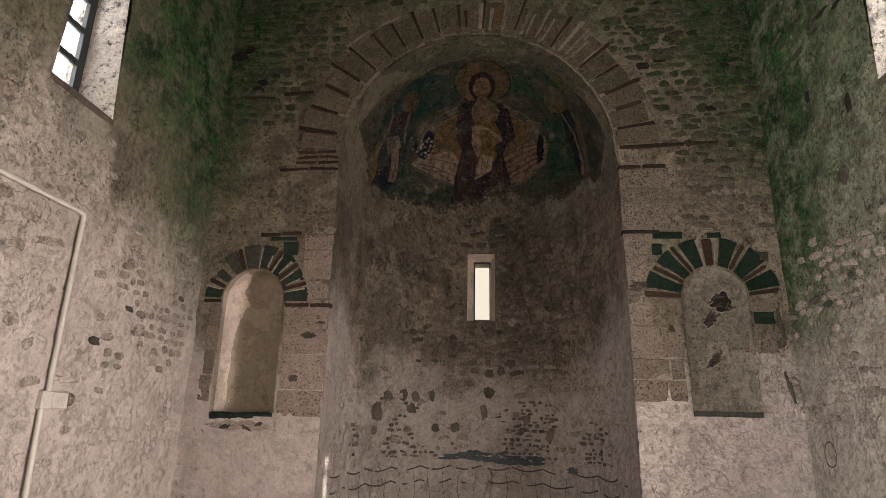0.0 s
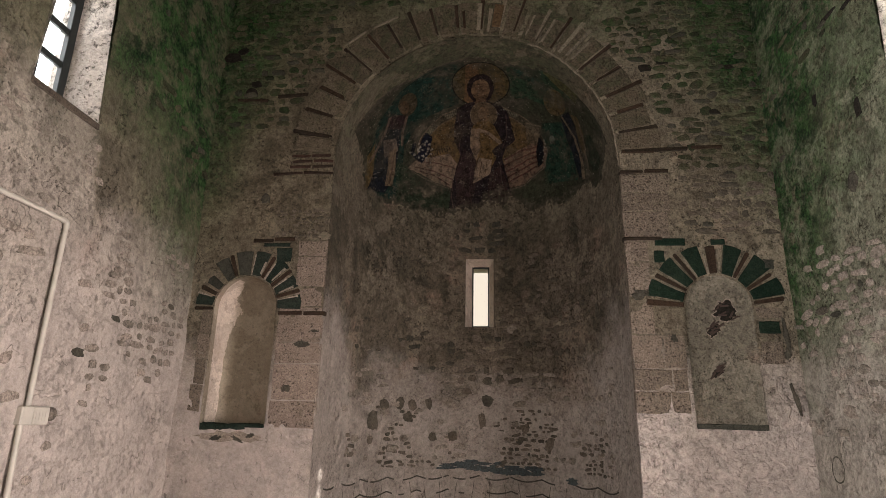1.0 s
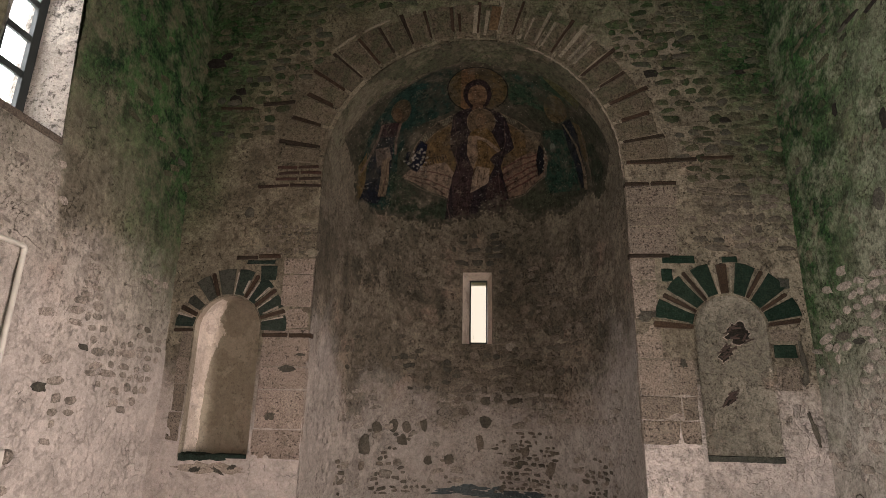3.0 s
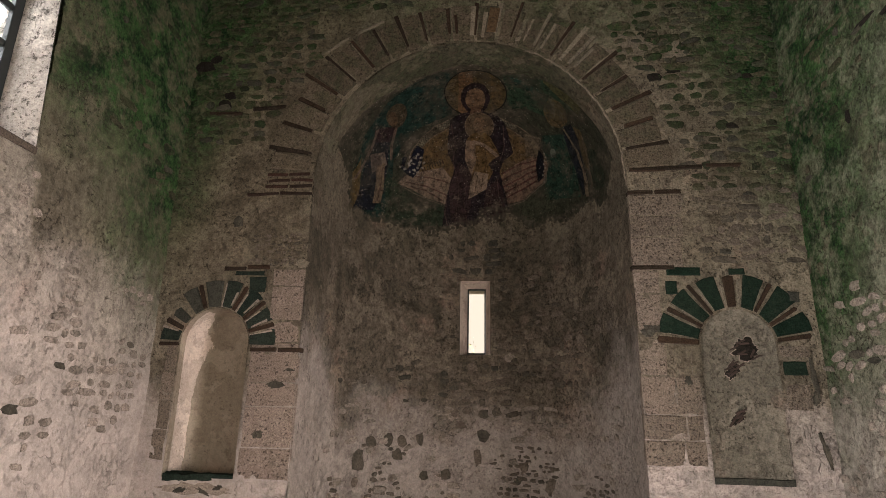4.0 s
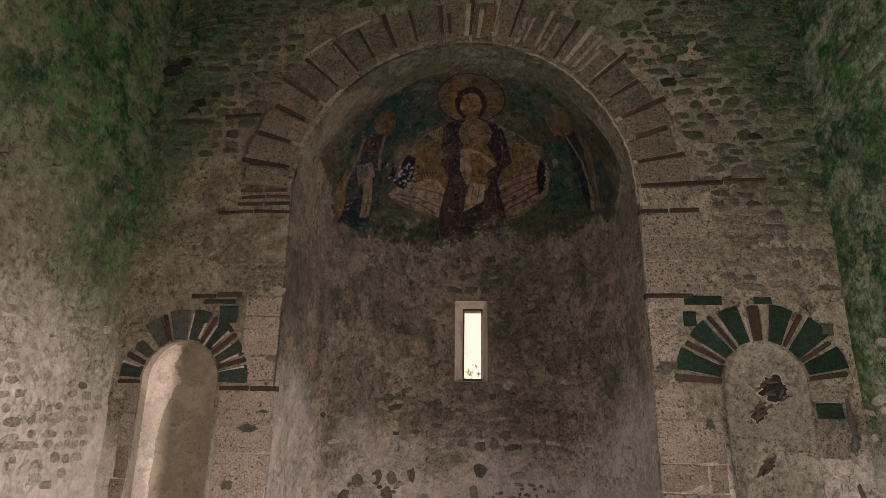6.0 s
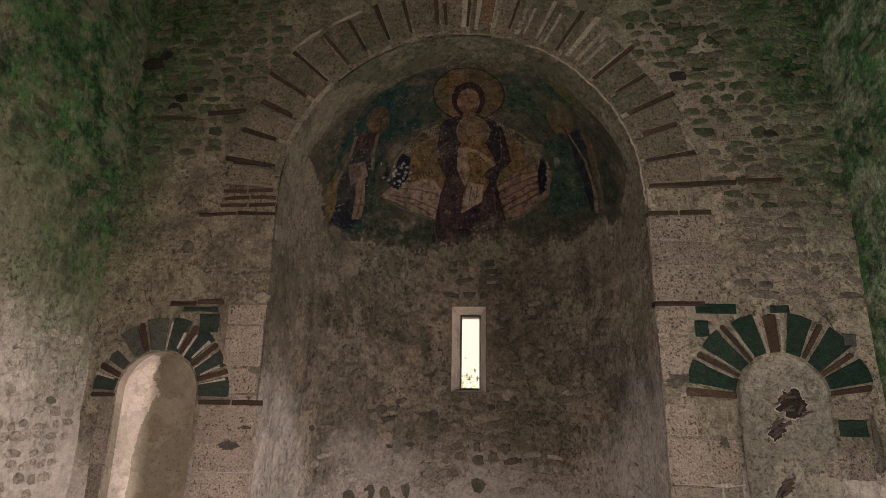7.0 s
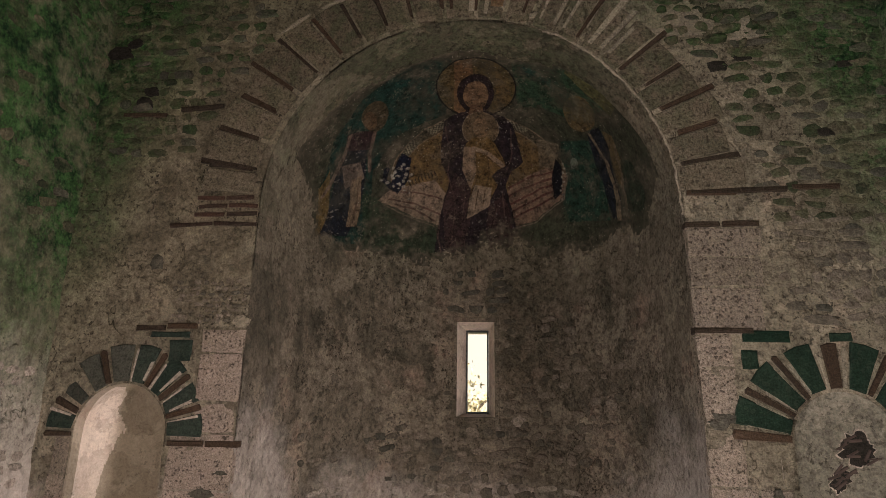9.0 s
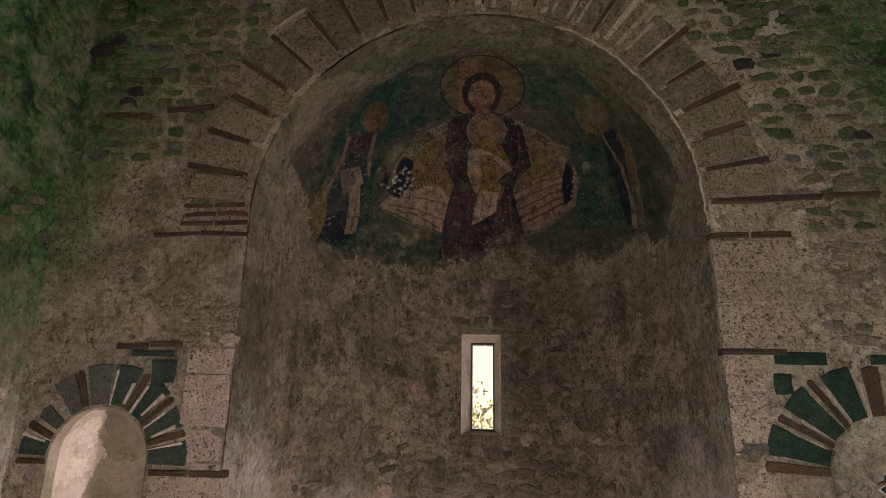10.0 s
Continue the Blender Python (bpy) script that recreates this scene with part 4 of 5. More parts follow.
def fresco():
    na, ne = 620, 330
    A, E = np.meshgrid(np.linspace(0.0, math.pi, na + 1), np.linspace(0.0, math.pi / 2, ne + 1), indexing="ij")
    r = AR - 0.005
    verts, wob = [], np.zeros((na + 1, ne + 1, 3))
    for i in range(na + 1):
        for j in range(ne + 1):
            p = Vector(conch_point(r, A[i, j], E[i, j]))
            verts.append(conch_point(r + rough(conch_point(AR, A[i, j], E[i, j]), 0.014), A[i, j], E[i, j]))
            wob[i, j] = (noise.noise(p * 7), noise.noise(p * 7 + Vector((9, 3, 1))), noise.noise(p * 3.1) + 0.6 * noise.noise(p * 11) + 0.5 * noise.noise(p * 29))
    X = AX - r * np.cos(E) * np.cos(A) + 0.009 * wob[..., 0]
    Y = r * np.cos(E) * np.sin(A)
    P = np.degrees(np.arctan2(r * np.sin(E), Y)) + 0.5 * wob[..., 1]      # angle up the dome: 0 at its foot, 90 at its crown
    rgb, alpha, group, who = np.zeros((*X.shape, 3)), np.zeros(X.shape), np.zeros(X.shape, int), [0]
    rnd = random.Random(3)

    def paint(mask, colour, strength=1.0, wear=0.3):
        k = strength * np.clip(1.1 - wear * (0.4 + wob[..., 2]), 0, 1) * mask
        rgb[:] = rgb * (1 - k[..., None]) + np.array(colour) * k[..., None]
        alpha[:] = np.maximum(alpha, k)
        group[mask] = who[0]

    def ellipse(cx, cp, rx, rp):
        return ((X - cx) / rx) ** 2 + ((P - cp) / rp) ** 2 < 1

    def ring(cx, cp, rx, rp, w):
        return ellipse(cx, cp, rx, rp) & ~ellipse(cx, cp, rx - w, rp - w * 30)

    def band(*pts):
        return inside(X, P, list(pts))

    def stroke(w, *pts):
        """A brush line of width w metres through (x, angle) points."""
        hit = np.zeros(X.shape, bool)
        for (x0, p0), (x1, p1) in zip(pts, pts[1:]):
            dx, dp = x1 - x0, (p1 - p0) * 0.029
            t = np.clip(((X - x0) * dx + (P - p0) * 0.029 * dp) / (dx * dx + dp * dp + 1e-9), 0, 1)
            hit |= np.hypot(X - x0 - t * dx, (P - p0) * 0.029 - t * dp) < w / 2
        return hit

    def stars(mask, count, colour, size=0.008):
        """Small painted dots scattered over what mask covers."""
        spots = np.argwhere(mask)
        for _ in range(count):
            i, j = spots[rnd.randrange(len(spots))]
            k = size * rnd.uniform(0.7, 1.3)
            paint(ellipse(X[i, j], P[i, j], k, k * 34), colour, rnd.uniform(0.4, 0.9), 0.0)

    GREEN, TEAL, NIGHT, MULBERRY = (0.012, 0.021, 0.012), (0.007, 0.019, 0.015), (0.006, 0.007, 0.011), (0.018, 0.010, 0.011)
    OCHRE, PALE, RED, SKIN = (0.068, 0.044, 0.019), (0.120, 0.088, 0.066), (0.050, 0.020, 0.017), (0.088, 0.055, 0.032)

    # ground: dark blue-green, worn through in many places
    whole = np.abs(X - 0.07) < 1.53
    paint(whole, (0.024, 0.026, 0.017), 0.9, 0.7)
    paint(band((-1.44, 2), (-1.40, 46), (-1.25, 69), (-0.96, 81), (-0.53, 86), (-0.11, 87), (-0.22, 62), (-0.74, 57), (-0.99, 44), (-1.12, 7)), TEAL, 1.0, 0.5)
    paint(band((0.43, 85), (0.69, 90), (0.91, 90), (1.10, 82), (1.25, 84), (1.10, 65), (0.74, 67), (0.50, 65)), (0.014, 0.029, 0.017), 1.0, 0.8)
    paint(band((0.93, 54), (1.19, 60), (1.33, 45), (1.39, 18), (1.01, 18)), (0.011, 0.026, 0.018), 1.0, 0.8)
    paint(band((-1.11, 34), (-0.80, 25), (-0.39, 17), (-0.36, 6), (-1.12, 4)), GREEN, 0.9, 0.8)
    paint(band((0.50, 16), (0.75, 19), (1.0, 26), (1.1, 12), (0.6, 5)), (0.030, 0.034, 0.022), 0.8, 0.8)
    paint(band((0.88, 95), (1.10, 95), (1.30, 89), (1.29, 81), (1.10, 83), (0.89, 88)), (0.060, 0.055, 0.022), 0.9, 0.5)
    paint(stroke(0.10, (-0.62, 80), (-0.35, 74), (-0.30, 66)), (0.006, 0.025, 0.021), 0.8, 0.7)
    paint(stroke(0.12, (0.55, 82), (0.80, 80), (0.98, 74)), (0.008, 0.027, 0.023), 0.7, 0.7)
    stars(whole & (P > 20), 160, (0.10, 0.095, 0.075), 0.007)
    # seat: ochre back with a chequered border, hollow posts, striped bolsters
    who[0] = 1
    back = ellipse(0.09, 37, 0.92, 24.5) & (P > 25)
    paint(back, (0.040, 0.030, 0.018))
    paint(ellipse(0.09, 37, 0.83, 20.5) & (P > 28), OCHRE, 1.0, 0.45)
    for k in range(11):
        for j in range(7):
            x, p = -0.66 + 0.14 * k + 0.07 * (j % 2), 31 + 3.6 * j
            paint(ellipse(x, p, 0.012, 0.5) & back, (0.035, 0.016, 0.010), 0.8, 0.0)
    border = ring(0.09, 37, 0.91, 24.2, 0.085) & (P > 46)
    paint(border, (0.030, 0.026, 0.018))
    turn = np.arctan2((P - 37) / 24, (X - 0.09) / 0.9)
    reach = np.hypot((X - 0.09) / 0.91, (P - 37) / 24.2)
    checks = ((np.floor(turn * 44) + np.floor(reach * 44)) % 2 == 0) & (np.sin(turn * 13) > -0.25)
    paint(border & checks, (0.115, 0.105, 0.078), 0.8, 0.2)
    paint(ring(0.09, 37, 0.925, 24.6, 0.012) & (P > 30), PALE, 0.7, 0.5)
    paint(ring(0.09, 37, 0.835, 20.7, 0.010) & (P > 44), PALE, 0.6, 0.5)
    paint(band((-0.97, 29), (-0.85, 33.5), (-0.38, 36), (-0.27, 30), (-0.33, 17), (-0.59, 20), (-0.80, 25)), PALE, 1.0, 0.25)
    for (x0, p0), (x1, p1) in (((-0.86, 29), (-0.34, 22)), ((-0.80, 26.5), (-0.40, 19.5)), ((-0.74, 32), (-0.32, 28))):
        paint(stroke(0.02, (x0, p0), ((x0 + x1) / 2, (p0 + p1) / 2 + 0.8), (x1, p1)), (0.045, 0.022, 0.018), 0.9)
    paint(stroke(0.012, (-0.95, 28.5), (-0.78, 23), (-0.55, 18.5), (-0.34, 16.5)), (0.10, 0.08, 0.06), 0.8)
    paint(band((0.39, 28), (0.46, 33), (0.86, 43), (1.01, 40), (0.99, 29), (0.73, 19), (0.46, 16)), (0.098, 0.064, 0.047), 1.0, 0.25)
    for k in range(5):
        paint(stroke(0.022, (0.43, 18.5 + 3.4 * k), (0.70, 24.0 + 3.4 * k), (0.96, 31.0 + 2.6 * k)), RED, 0.95)
    paint(stroke(0.012, (0.47, 15.5), (0.74, 18.5), (1.0, 28.5), (1.02, 40)), (0.11, 0.085, 0.065), 0.8)
    paint(band((0.70, 53), (0.92, 53), (0.92, 41), (0.75, 42)), (0.085, 0.066, 0.046), 0.9, 0.5)
    paint(band((0.90, 46), (0.96, 43), (0.98, 32), (0.91, 28), (0.87, 37)), (0.004, 0.004, 0.006), 1.0, 0.0)
    for k in range(9):
        paint(ellipse(0.975 + 0.012 * math.sin(k * 2.1), 28.5 + 2.0 * k, 0.010, 0.5), (0.16, 0.14, 0.12), 0.9, 0.2)
    paint(band((-0.78, 43), (-0.70, 49), (-0.61, 46), (-0.66, 37), (-0.78, 31), (-0.84, 35)), (0.004, 0.005, 0.012), 1.0, 0.0)
    paint(stroke(0.05, (-0.80, 33), (-0.90, 38), (-0.86, 43)), (0.006, 0.007, 0.012), 1.0, 0.2)
    for k in range(34):
        x, p = -0.74 + rnd.gauss(0, 0.085), 38 + rnd.gauss(0, 4.5)
        paint(ellipse(x, p, rnd.uniform(0.008, 0.022), rnd.uniform(0.4, 0.8)), (0.17, 0.155, 0.135), rnd.uniform(0.6, 1.0), 0.2)
    for k in range(9):
        paint(stroke(0.012, (-0.66 + 0.035 * k, 36.2 + 0.4 * k), (-0.645 + 0.035 * k, 34.4 + 0.4 * k)), (0.012, 0.008, 0.008), 0.9, 0.0)
    # standing figures at both sides: plain robes and haloes
    who[0] = 2
    paint(band((-1.41, 44), (-1.32, 54), (-1.39, 10), (-1.46, 2)), (0.070, 0.046, 0.017), 0.9)
    robe = band((-1.13, 67), (-0.99, 60), (-1.08, 37), (-1.24, 10), (-1.42, 8), (-1.31, 45))
    paint(robe, NIGHT)
    stars(robe, 60, (0.13, 0.12, 0.11))
    paint(band((-1.14, 67.5), (-0.90, 62), (-0.99, 54), (-1.18, 59)), MULBERRY)
    paint(stroke(0.032, (-1.12, 66), (-1.26, 52), (-1.40, 37)), (0.085, 0.058, 0.046), 0.9)
    paint(stroke(0.030, (-0.92, 62), (-1.0, 52), (-1.02, 44)), (0.080, 0.055, 0.042), 0.8)
    paint(band((-1.24, 52), (-1.08, 50), (-1.07, 41), (-1.23, 38)), (0.105, 0.080, 0.064), 0.9, 0.5)
    paint(stroke(0.016, (-1.20, 50), (-1.13, 44), (-1.18, 40)), (0.030, 0.018, 0.016), 0.9)
    paint(band((-1.18, 42), (-1.09, 43), (-1.16, 16), (-1.25, 16)), (0.100, 0.072, 0.048))
    paint(stroke(0.012, (-1.12, 40), (-1.20, 18)), (0.050, 0.032, 0.022), 0.9)
    paint(ellipse(-0.89, 69.5, 0.12, 7.5), (0.036, 0.024, 0.013), 0.8, 0.8)
    paint(ellipse(-0.94, 68.5, 0.055, 5), (0.058, 0.036, 0.020), 0.9, 0.5)
    who[0] = 3
    paint(ellipse(1.06, 71, 0.135, 9), (0.070, 0.046, 0.019), 0.85, 0.8)
    paint(band((1.26, 69), (1.33, 70), (1.44, 57), (1.46, 42), (1.43, 43), (1.36, 57)), (0.062, 0.042, 0.018), 0.9)
    paint(band((1.41, 59), (1.48, 64), (1.57, 50), (1.59, 28), (1.50, 23), (1.46, 42)), (0.011, 0.017, 0.011), 1.0, 0.4)
    paint(band((1.15, 63), (1.23, 70), (1.33, 62), (1.44, 37), (1.46, 20), (1.41, 19), (1.33, 38), (1.24, 49)), NIGHT)
    paint(stroke(0.030, (1.17, 63), (1.33, 53), (1.41, 40), (1.455, 18)), (0.095, 0.072, 0.050), 0.95)
    paint(stroke(0.016, (1.36, 66), (1.44, 50), (1.49, 26)), (0.080, 0.058, 0.040), 0.8)
    paint(ellipse(1.07, 46, 0.035, 2.6), (0.090, 0.095, 0.080), 0.8)
    # seated figure in the middle: halo, dark mantle, pale small figure
    who[0] = 4
    paint(ellipse(0.095, 73, 0.385, 12.6), (0.048, 0.034, 0.014), 1.0, 0.4)
    paint(band((-0.10, 84), (0.07, 85.5), (0.05, 62), (-0.14, 62)) & ellipse(0.095, 73, 0.385, 12.6), (0.085, 0.048, 0.024), 0.9)
    paint(band((0.28, 80), (0.40, 78), (0.44, 66), (0.30, 64)), (0.070, 0.044, 0.018), 0.7, 0.6)
    paint(ring(0.095, 73, 0.395, 12.9, 0.016), (0.007, 0.006, 0.006), 1.0, 0.1)
    who[0] = 5
    mantle = band((-0.16, 61.5), (0.02, 63), (0.20, 63), (0.38, 60.5), (0.46, 58), (0.51, 51), (0.58, 43), (0.46, 39), (0.40, 33), (0.46, 24), (0.58, 6), (-0.40, 6), (-0.36, 17), (-0.29, 28), (-0.22, 35), (-0.30, 42), (-0.29, 51), (-0.25, 59))
    paint(mantle, (0.012, 0.008, 0.010), 1.0, 0.2)
    paint(band((-0.30, 26), (-0.16, 38), (0.02, 33), (0.0, 18), (-0.10, 6), (-0.28, 6)), (0.027, 0.015, 0.015), 0.8, 0.5)
    paint(band((0.20, 24), (0.38, 30), (0.46, 20), (0.50, 7), (0.16, 6)), (0.024, 0.012, 0.012), 0.8, 0.5)
    stars(mantle, 150, (0.10, 0.095, 0.090))
    for pts in (((-0.24, 57), (-0.20, 46), (-0.24, 38), (-0.16, 26), (-0.22, 8)), ((-0.33, 22), (-0.36, 12), (-0.33, 6)), ((0.44, 56), (0.46, 46), (0.40, 38)), ((0.36, 30), (0.40, 18), (0.50, 8)), ((-0.05, 30), (-0.10, 18), (-0.05, 7)), ((0.30, 24), (0.24, 14), (0.28, 7))):
        paint(stroke(0.014, *pts), (0.048, 0.030, 0.026), 0.8, 0.5)
    paint(ellipse(0.09, 70, 0.185, 8.2), (0.013, 0.008, 0.009), 1.0, 0.0)
    paint(band((-0.02, 64), (0.20, 64), (0.16, 58), (0.02, 58)), (0.013, 0.008, 0.009), 1.0, 0.0)
    paint(ellipse(0.09, 69, 0.128, 5.8), SKIN, 1.0, 0.15)
    paint(band((0.03, 65), (0.15, 65), (0.17, 61.5), (0.01, 61.5)), (0.070, 0.040, 0.024), 1.0, 0.2)
    who[0] = 6
    paint(ellipse(0.13, 55.5, 0.19, 6.8), (0.070, 0.050, 0.030), 1.0, 0.3)
    paint(ring(0.13, 55.5, 0.195, 7.0, 0.010), (0.110, 0.085, 0.060), 0.9, 0.3)
    paint(ellipse(0.13, 55.8, 0.078, 4.0), (0.092, 0.060, 0.036))
    body = band((-0.03, 49.5), (0.05, 52), (0.20, 52), (0.27, 50), (0.40, 41), (0.31, 39), (0.24, 37), (0.31, 33), (0.21, 26), (0.08, 22), (-0.02, 20), (-0.02, 24), (0.03, 33), (-0.07, 39))
    paint(body, (0.074, 0.046, 0.018), 1.0, 0.2)
    paint(band((-0.05, 48.5), (0.06, 48), (0.08, 39), (0.02, 31), (-0.08, 39)), (0.115, 0.082, 0.058))
    paint(stroke(0.050, (0.05, 47.5), (0.18, 46), (0.36, 41)), (0.125, 0.092, 0.068))
    paint(band((0.06, 33), (0.24, 32), (0.22, 25), (-0.04, 19.5), (-0.01, 26)), (0.130, 0.098, 0.072))
    for pts in (((0.09, 46), (0.20, 44), (0.35, 40)), ((0.05, 44), (0.10, 38), (0.06, 33)), ((0.20, 43), (0.22, 38), (0.18, 33)), ((0.26, 48), (0.34, 44)), ((0.10, 31), (0.06, 24)), ((0.17, 31), (0.14, 25))):
        paint(stroke(0.010, *pts), (0.036, 0.021, 0.011), 0.9)
    paint(stroke(0.008, (0.06, 33), (-0.03, 26), (-0.04, 19)), (0.020, 0.012, 0.010), 0.9)
    # drips and scratches below
    who[0] = 0
    paint(stroke(0.05, (-0.27, 9), (-0.24, 4), (-0.25, 0)), (0.016, 0.010, 0.010), 0.8, 0.7)
    paint(stroke(0.05, (0.40, 9), (0.41, 2)), (0.018, 0.011, 0.011), 0.7, 0.7)
    paint(stroke(0.03, (0.86, 1.2), (1.0, 3.5), (1.14, 5.2)), (0.010, 0.009, 0.008), 1.0, 0.0)

    fade = np.clip((P - 6 - 11 * wob[..., 2]) / 7, 0.0, 1) * np.clip((1.55 + 0.06 * wob[..., 2] - np.abs(X - 0.07)) / 0.05, 0, 1)
    alpha *= fade * np.clip((87 + 7 * np.clip((X - 0.75) / 0.15, 0, 1) + 3 * wob[..., 2] - P) / 2.5, 0, 1)
    group[(group == 1) & (X > 0.1)] = 7
    keep = alpha > 0.03
    flat = np.concatenate([rgb.reshape(-1, 3), alpha.reshape(-1, 1)], axis=1).astype(np.float32)
    root = tagged(new("fresco"), "worn dark fresco of robed shapes with ochre haloes", "fresco")
    names = ("painted_ground", "painted_seat", "painted_robe", "painted_robe", "painted_halo", "painted_mantle", "painted_small_shape", "painted_seat")
    for g, name in enumerate(names):
        faces = [(i * (ne + 1) + j, (i + 1) * (ne + 1) + j, (i + 1) * (ne + 1) + j + 1, i * (ne + 1) + j + 1)
                 for i in range(na) for j in range(ne) if group[i, j] == g and keep[i:i + 2, j:j + 2].any()]
        used = sorted({v for f in faces for v in f})
        where = {v: k for k, v in enumerate(used)}
        ob = mesh_ob(name, [verts[v] for v in used], [tuple(where[v] for v in f) for f in faces], M_FRESCO, root)
        layer = ob.data.color_attributes.new("paint", "FLOAT_COLOR", "POINT")
        layer.data.foreach_set("color", flat[used].ravel())


def fresco_material():
    n = Nodes("fresco_paint")
    at = n.nt.nodes.new("ShaderNodeAttribute")
    at.attribute_name = "paint"
    mid, fine = n.noise(6, 6, 0.7), n.noise(45, 5, 0.75)
    bare = n.mix(n.ramp(mid, 0.4, 0.7), (0.040, 0.036, 0.026), (0.120, 0.098, 0.075))
    worn = n.math("MULTIPLY", n.ramp(n.math("ADD", n.math("MULTIPLY", mid, 0.5), n.math("MULTIPLY", fine, 0.5)), 0.54, 0.62), 0.55)
    keep = n.math("MULTIPLY", at.outputs["Alpha"], n.math("SUBTRACT", 1.0, worn))
    tone = n.nt.nodes.new("ShaderNodeMapRange")
    n.nt.links.new(n.math("ADD", n.math("MULTIPLY", n.noise(13, 7, 0.75), 0.6), n.math("MULTIPLY", fine, 0.4)), tone.inputs["Value"])
    for key, value in (("From Min", 0.40), ("From Max", 0.60), ("To Min", 0.25), ("To Max", 1.7)):
        tone.inputs[key].default_value = value
    grey = n.nt.nodes.new("ShaderNodeCombineColor")
    for i in range(3):
        n.nt.links.new(tone.outputs[0], grey.inputs[i])
    col = n.mix(keep, bare, n.mix(1.0, at.outputs["Color"], grey.outputs[0], "MULTIPLY"))
    fleck = n.node("ShaderNodeTexVoronoi", Scale=26.0)
    n.nt.links.new(n.pos, fleck.inputs["Vector"])
    dots = n.math("MULTIPLY", n.math("SUBTRACT", 1.0, n.ramp(fleck.outputs["Distance"], 0.07, 0.13)), n.ramp(n.noise(2.5, 3), 0.46, 0.56))
    col = n.mix(n.math("MULTIPLY", dots, 0.75), col, (0.36, 0.33, 0.29))
    return n.done(col, 0.8, n.bump(n.math("ADD", mid, n.math("MULTIPLY", fine, 0.5)), 0.012, 0.7))


M_FRESCO = fresco_material()
fresco()


# ---- conduit and box on the north wall ----
def tube(name, pts, radius, mat, parent=None, label=""):
    cu = bpy.data.curves.new(name, "CURVE")
    cu.dimensions, cu.bevel_depth, cu.bevel_resolution = "3D", radius, 3
    sp = cu.splines.new("POLY")
    sp.points.add(len(pts) - 1)
    for q, p in zip(sp.points, pts):
        q.co = (*p, 1)
    tmp = bpy.data.objects.new(name, cu)
    me = bpy.data.meshes.new_from_object(tmp)
    me.materials.clear()
    me.materials.append(mat)
    me.shade_smooth()
    bpy.data.objects.remove(tmp)
    ob = new(name, me)
    ob.parent = parent
    if label:
        ob["label"] = label
    return ob


def conduit():
    ob = tagged(new("cable_conduit"), "white plastic cable conduit fixed along the plastered wall", "conduit")
    x = XL + 0.028
    tube("horizontal_tube", [(x, -6.5, 3.13), (x, -4.0, 3.125), (x, -2.07, 3.105)], 0.019, M_PIPE, ob)
    tube("elbow", [(x, -2.075, 3.105), (x, -2.045, 3.10), (x, -2.032, 3.085), (x, -2.03, 3.05)], 0.0215, M_PIPE, ob)
    tube("upright_tube", [(x, -2.03, 3.06), (x + 0.004, -2.04, 2.4), (x, -2.035, 1.72)], 0.019, M_PIPE, ob)
    tube("lower_tube", [(x, -2.07, 1.62), (x, -2.05, 0.9), (x, -2.05, 0.02)], 0.019, M_PIPE, ob)
    box_ob = tagged(new("junction_box"), "white plastic junction box on the plastered wall", "junction box")
    bm = bmesh.new()
    box(bm, XL - 0.01, XL + 0.05, -2.10, -1.84, 1.605, 1.735, 0.008)
    part("body", bm, M_PIPE, box_ob)
    bm = bmesh.new()
    box(bm, XL + 0.046, XL + 0.058, -2.0, -1.85, 1.612, 1.728, 0.005)
    lid = part("cover", bm, M_PIPE, box_ob)
    for k in range(4):
        bm = bmesh.new()
        box(bm, XL + 0.054, XL + 0.0605, -1.98 + 0.03 * k, -1.974 + 0.03 * k, 1.63, 1.70)
        part("rib", bm, M_PIPE, lid)


conduit()


def wall_disc(name, place, u, v, r, label):
    p, out, along = place(u, v)
    bm = bmesh.new()
    bmesh.ops.create_cone(bm, segments=20, radius1=r, radius2=r * 0.86, depth=0.03, cap_ends=True)
    ob = part(name, bm, M_FIELD, None, "", True)
    ob.matrix_basis = facing(p, out, along)
    tagged(ob, label, "wall plug")
    return ob


wall_disc("round_plug", on_north, -1.77, 1.68, 0.055, "round grey mortar plug in the plastered wall")


# gouges as flat dark patches, the hollows' darkness put into the colour
for x, z, w, h, turn in ((3.15, 2.55, 0.03, 0.26, 4), (3.14, 2.38, 0.04, 0.08, -8), (3.16, 1.93, 0.03, 0.20, 12), (1.76, 2.98, 0.16, 0.06, 0), (2.06, 2.52, 0.05, 0.05, 0),
                         (-1.77, 2.42, 0.13, 0.05, 4), (-1.90, 1.96, 0.09, 0.05, 10), (-1.64, 2.56, 0.08, 0.02, 0)):
    smear("gouge", x, z, w, h, turn, M_DARK, 0.55)


def scratched_ring():
    verts, faces = [], []
    for k in range(36):
        a = 2 * math.pi * k / 36
        for r in (0.088, 0.10 + 0.01 * noise.noise(Vector((math.cos(a) * 2, math.sin(a) * 2, 4)))):
            p, _, _ = on_south(-0.36 + r * math.cos(a), 1.34 + 1.15 * r * math.sin(a))
            verts.append((p[0] - 0.005, p[1], p[2]))
    faces = [(2 * k, 2 * k + 1, (2 * k + 3) % 72, (2 * k + 2) % 72) for k in range(36)]
    mesh_ob("scratched_ring", verts, faces, M_LINE, wall_south)


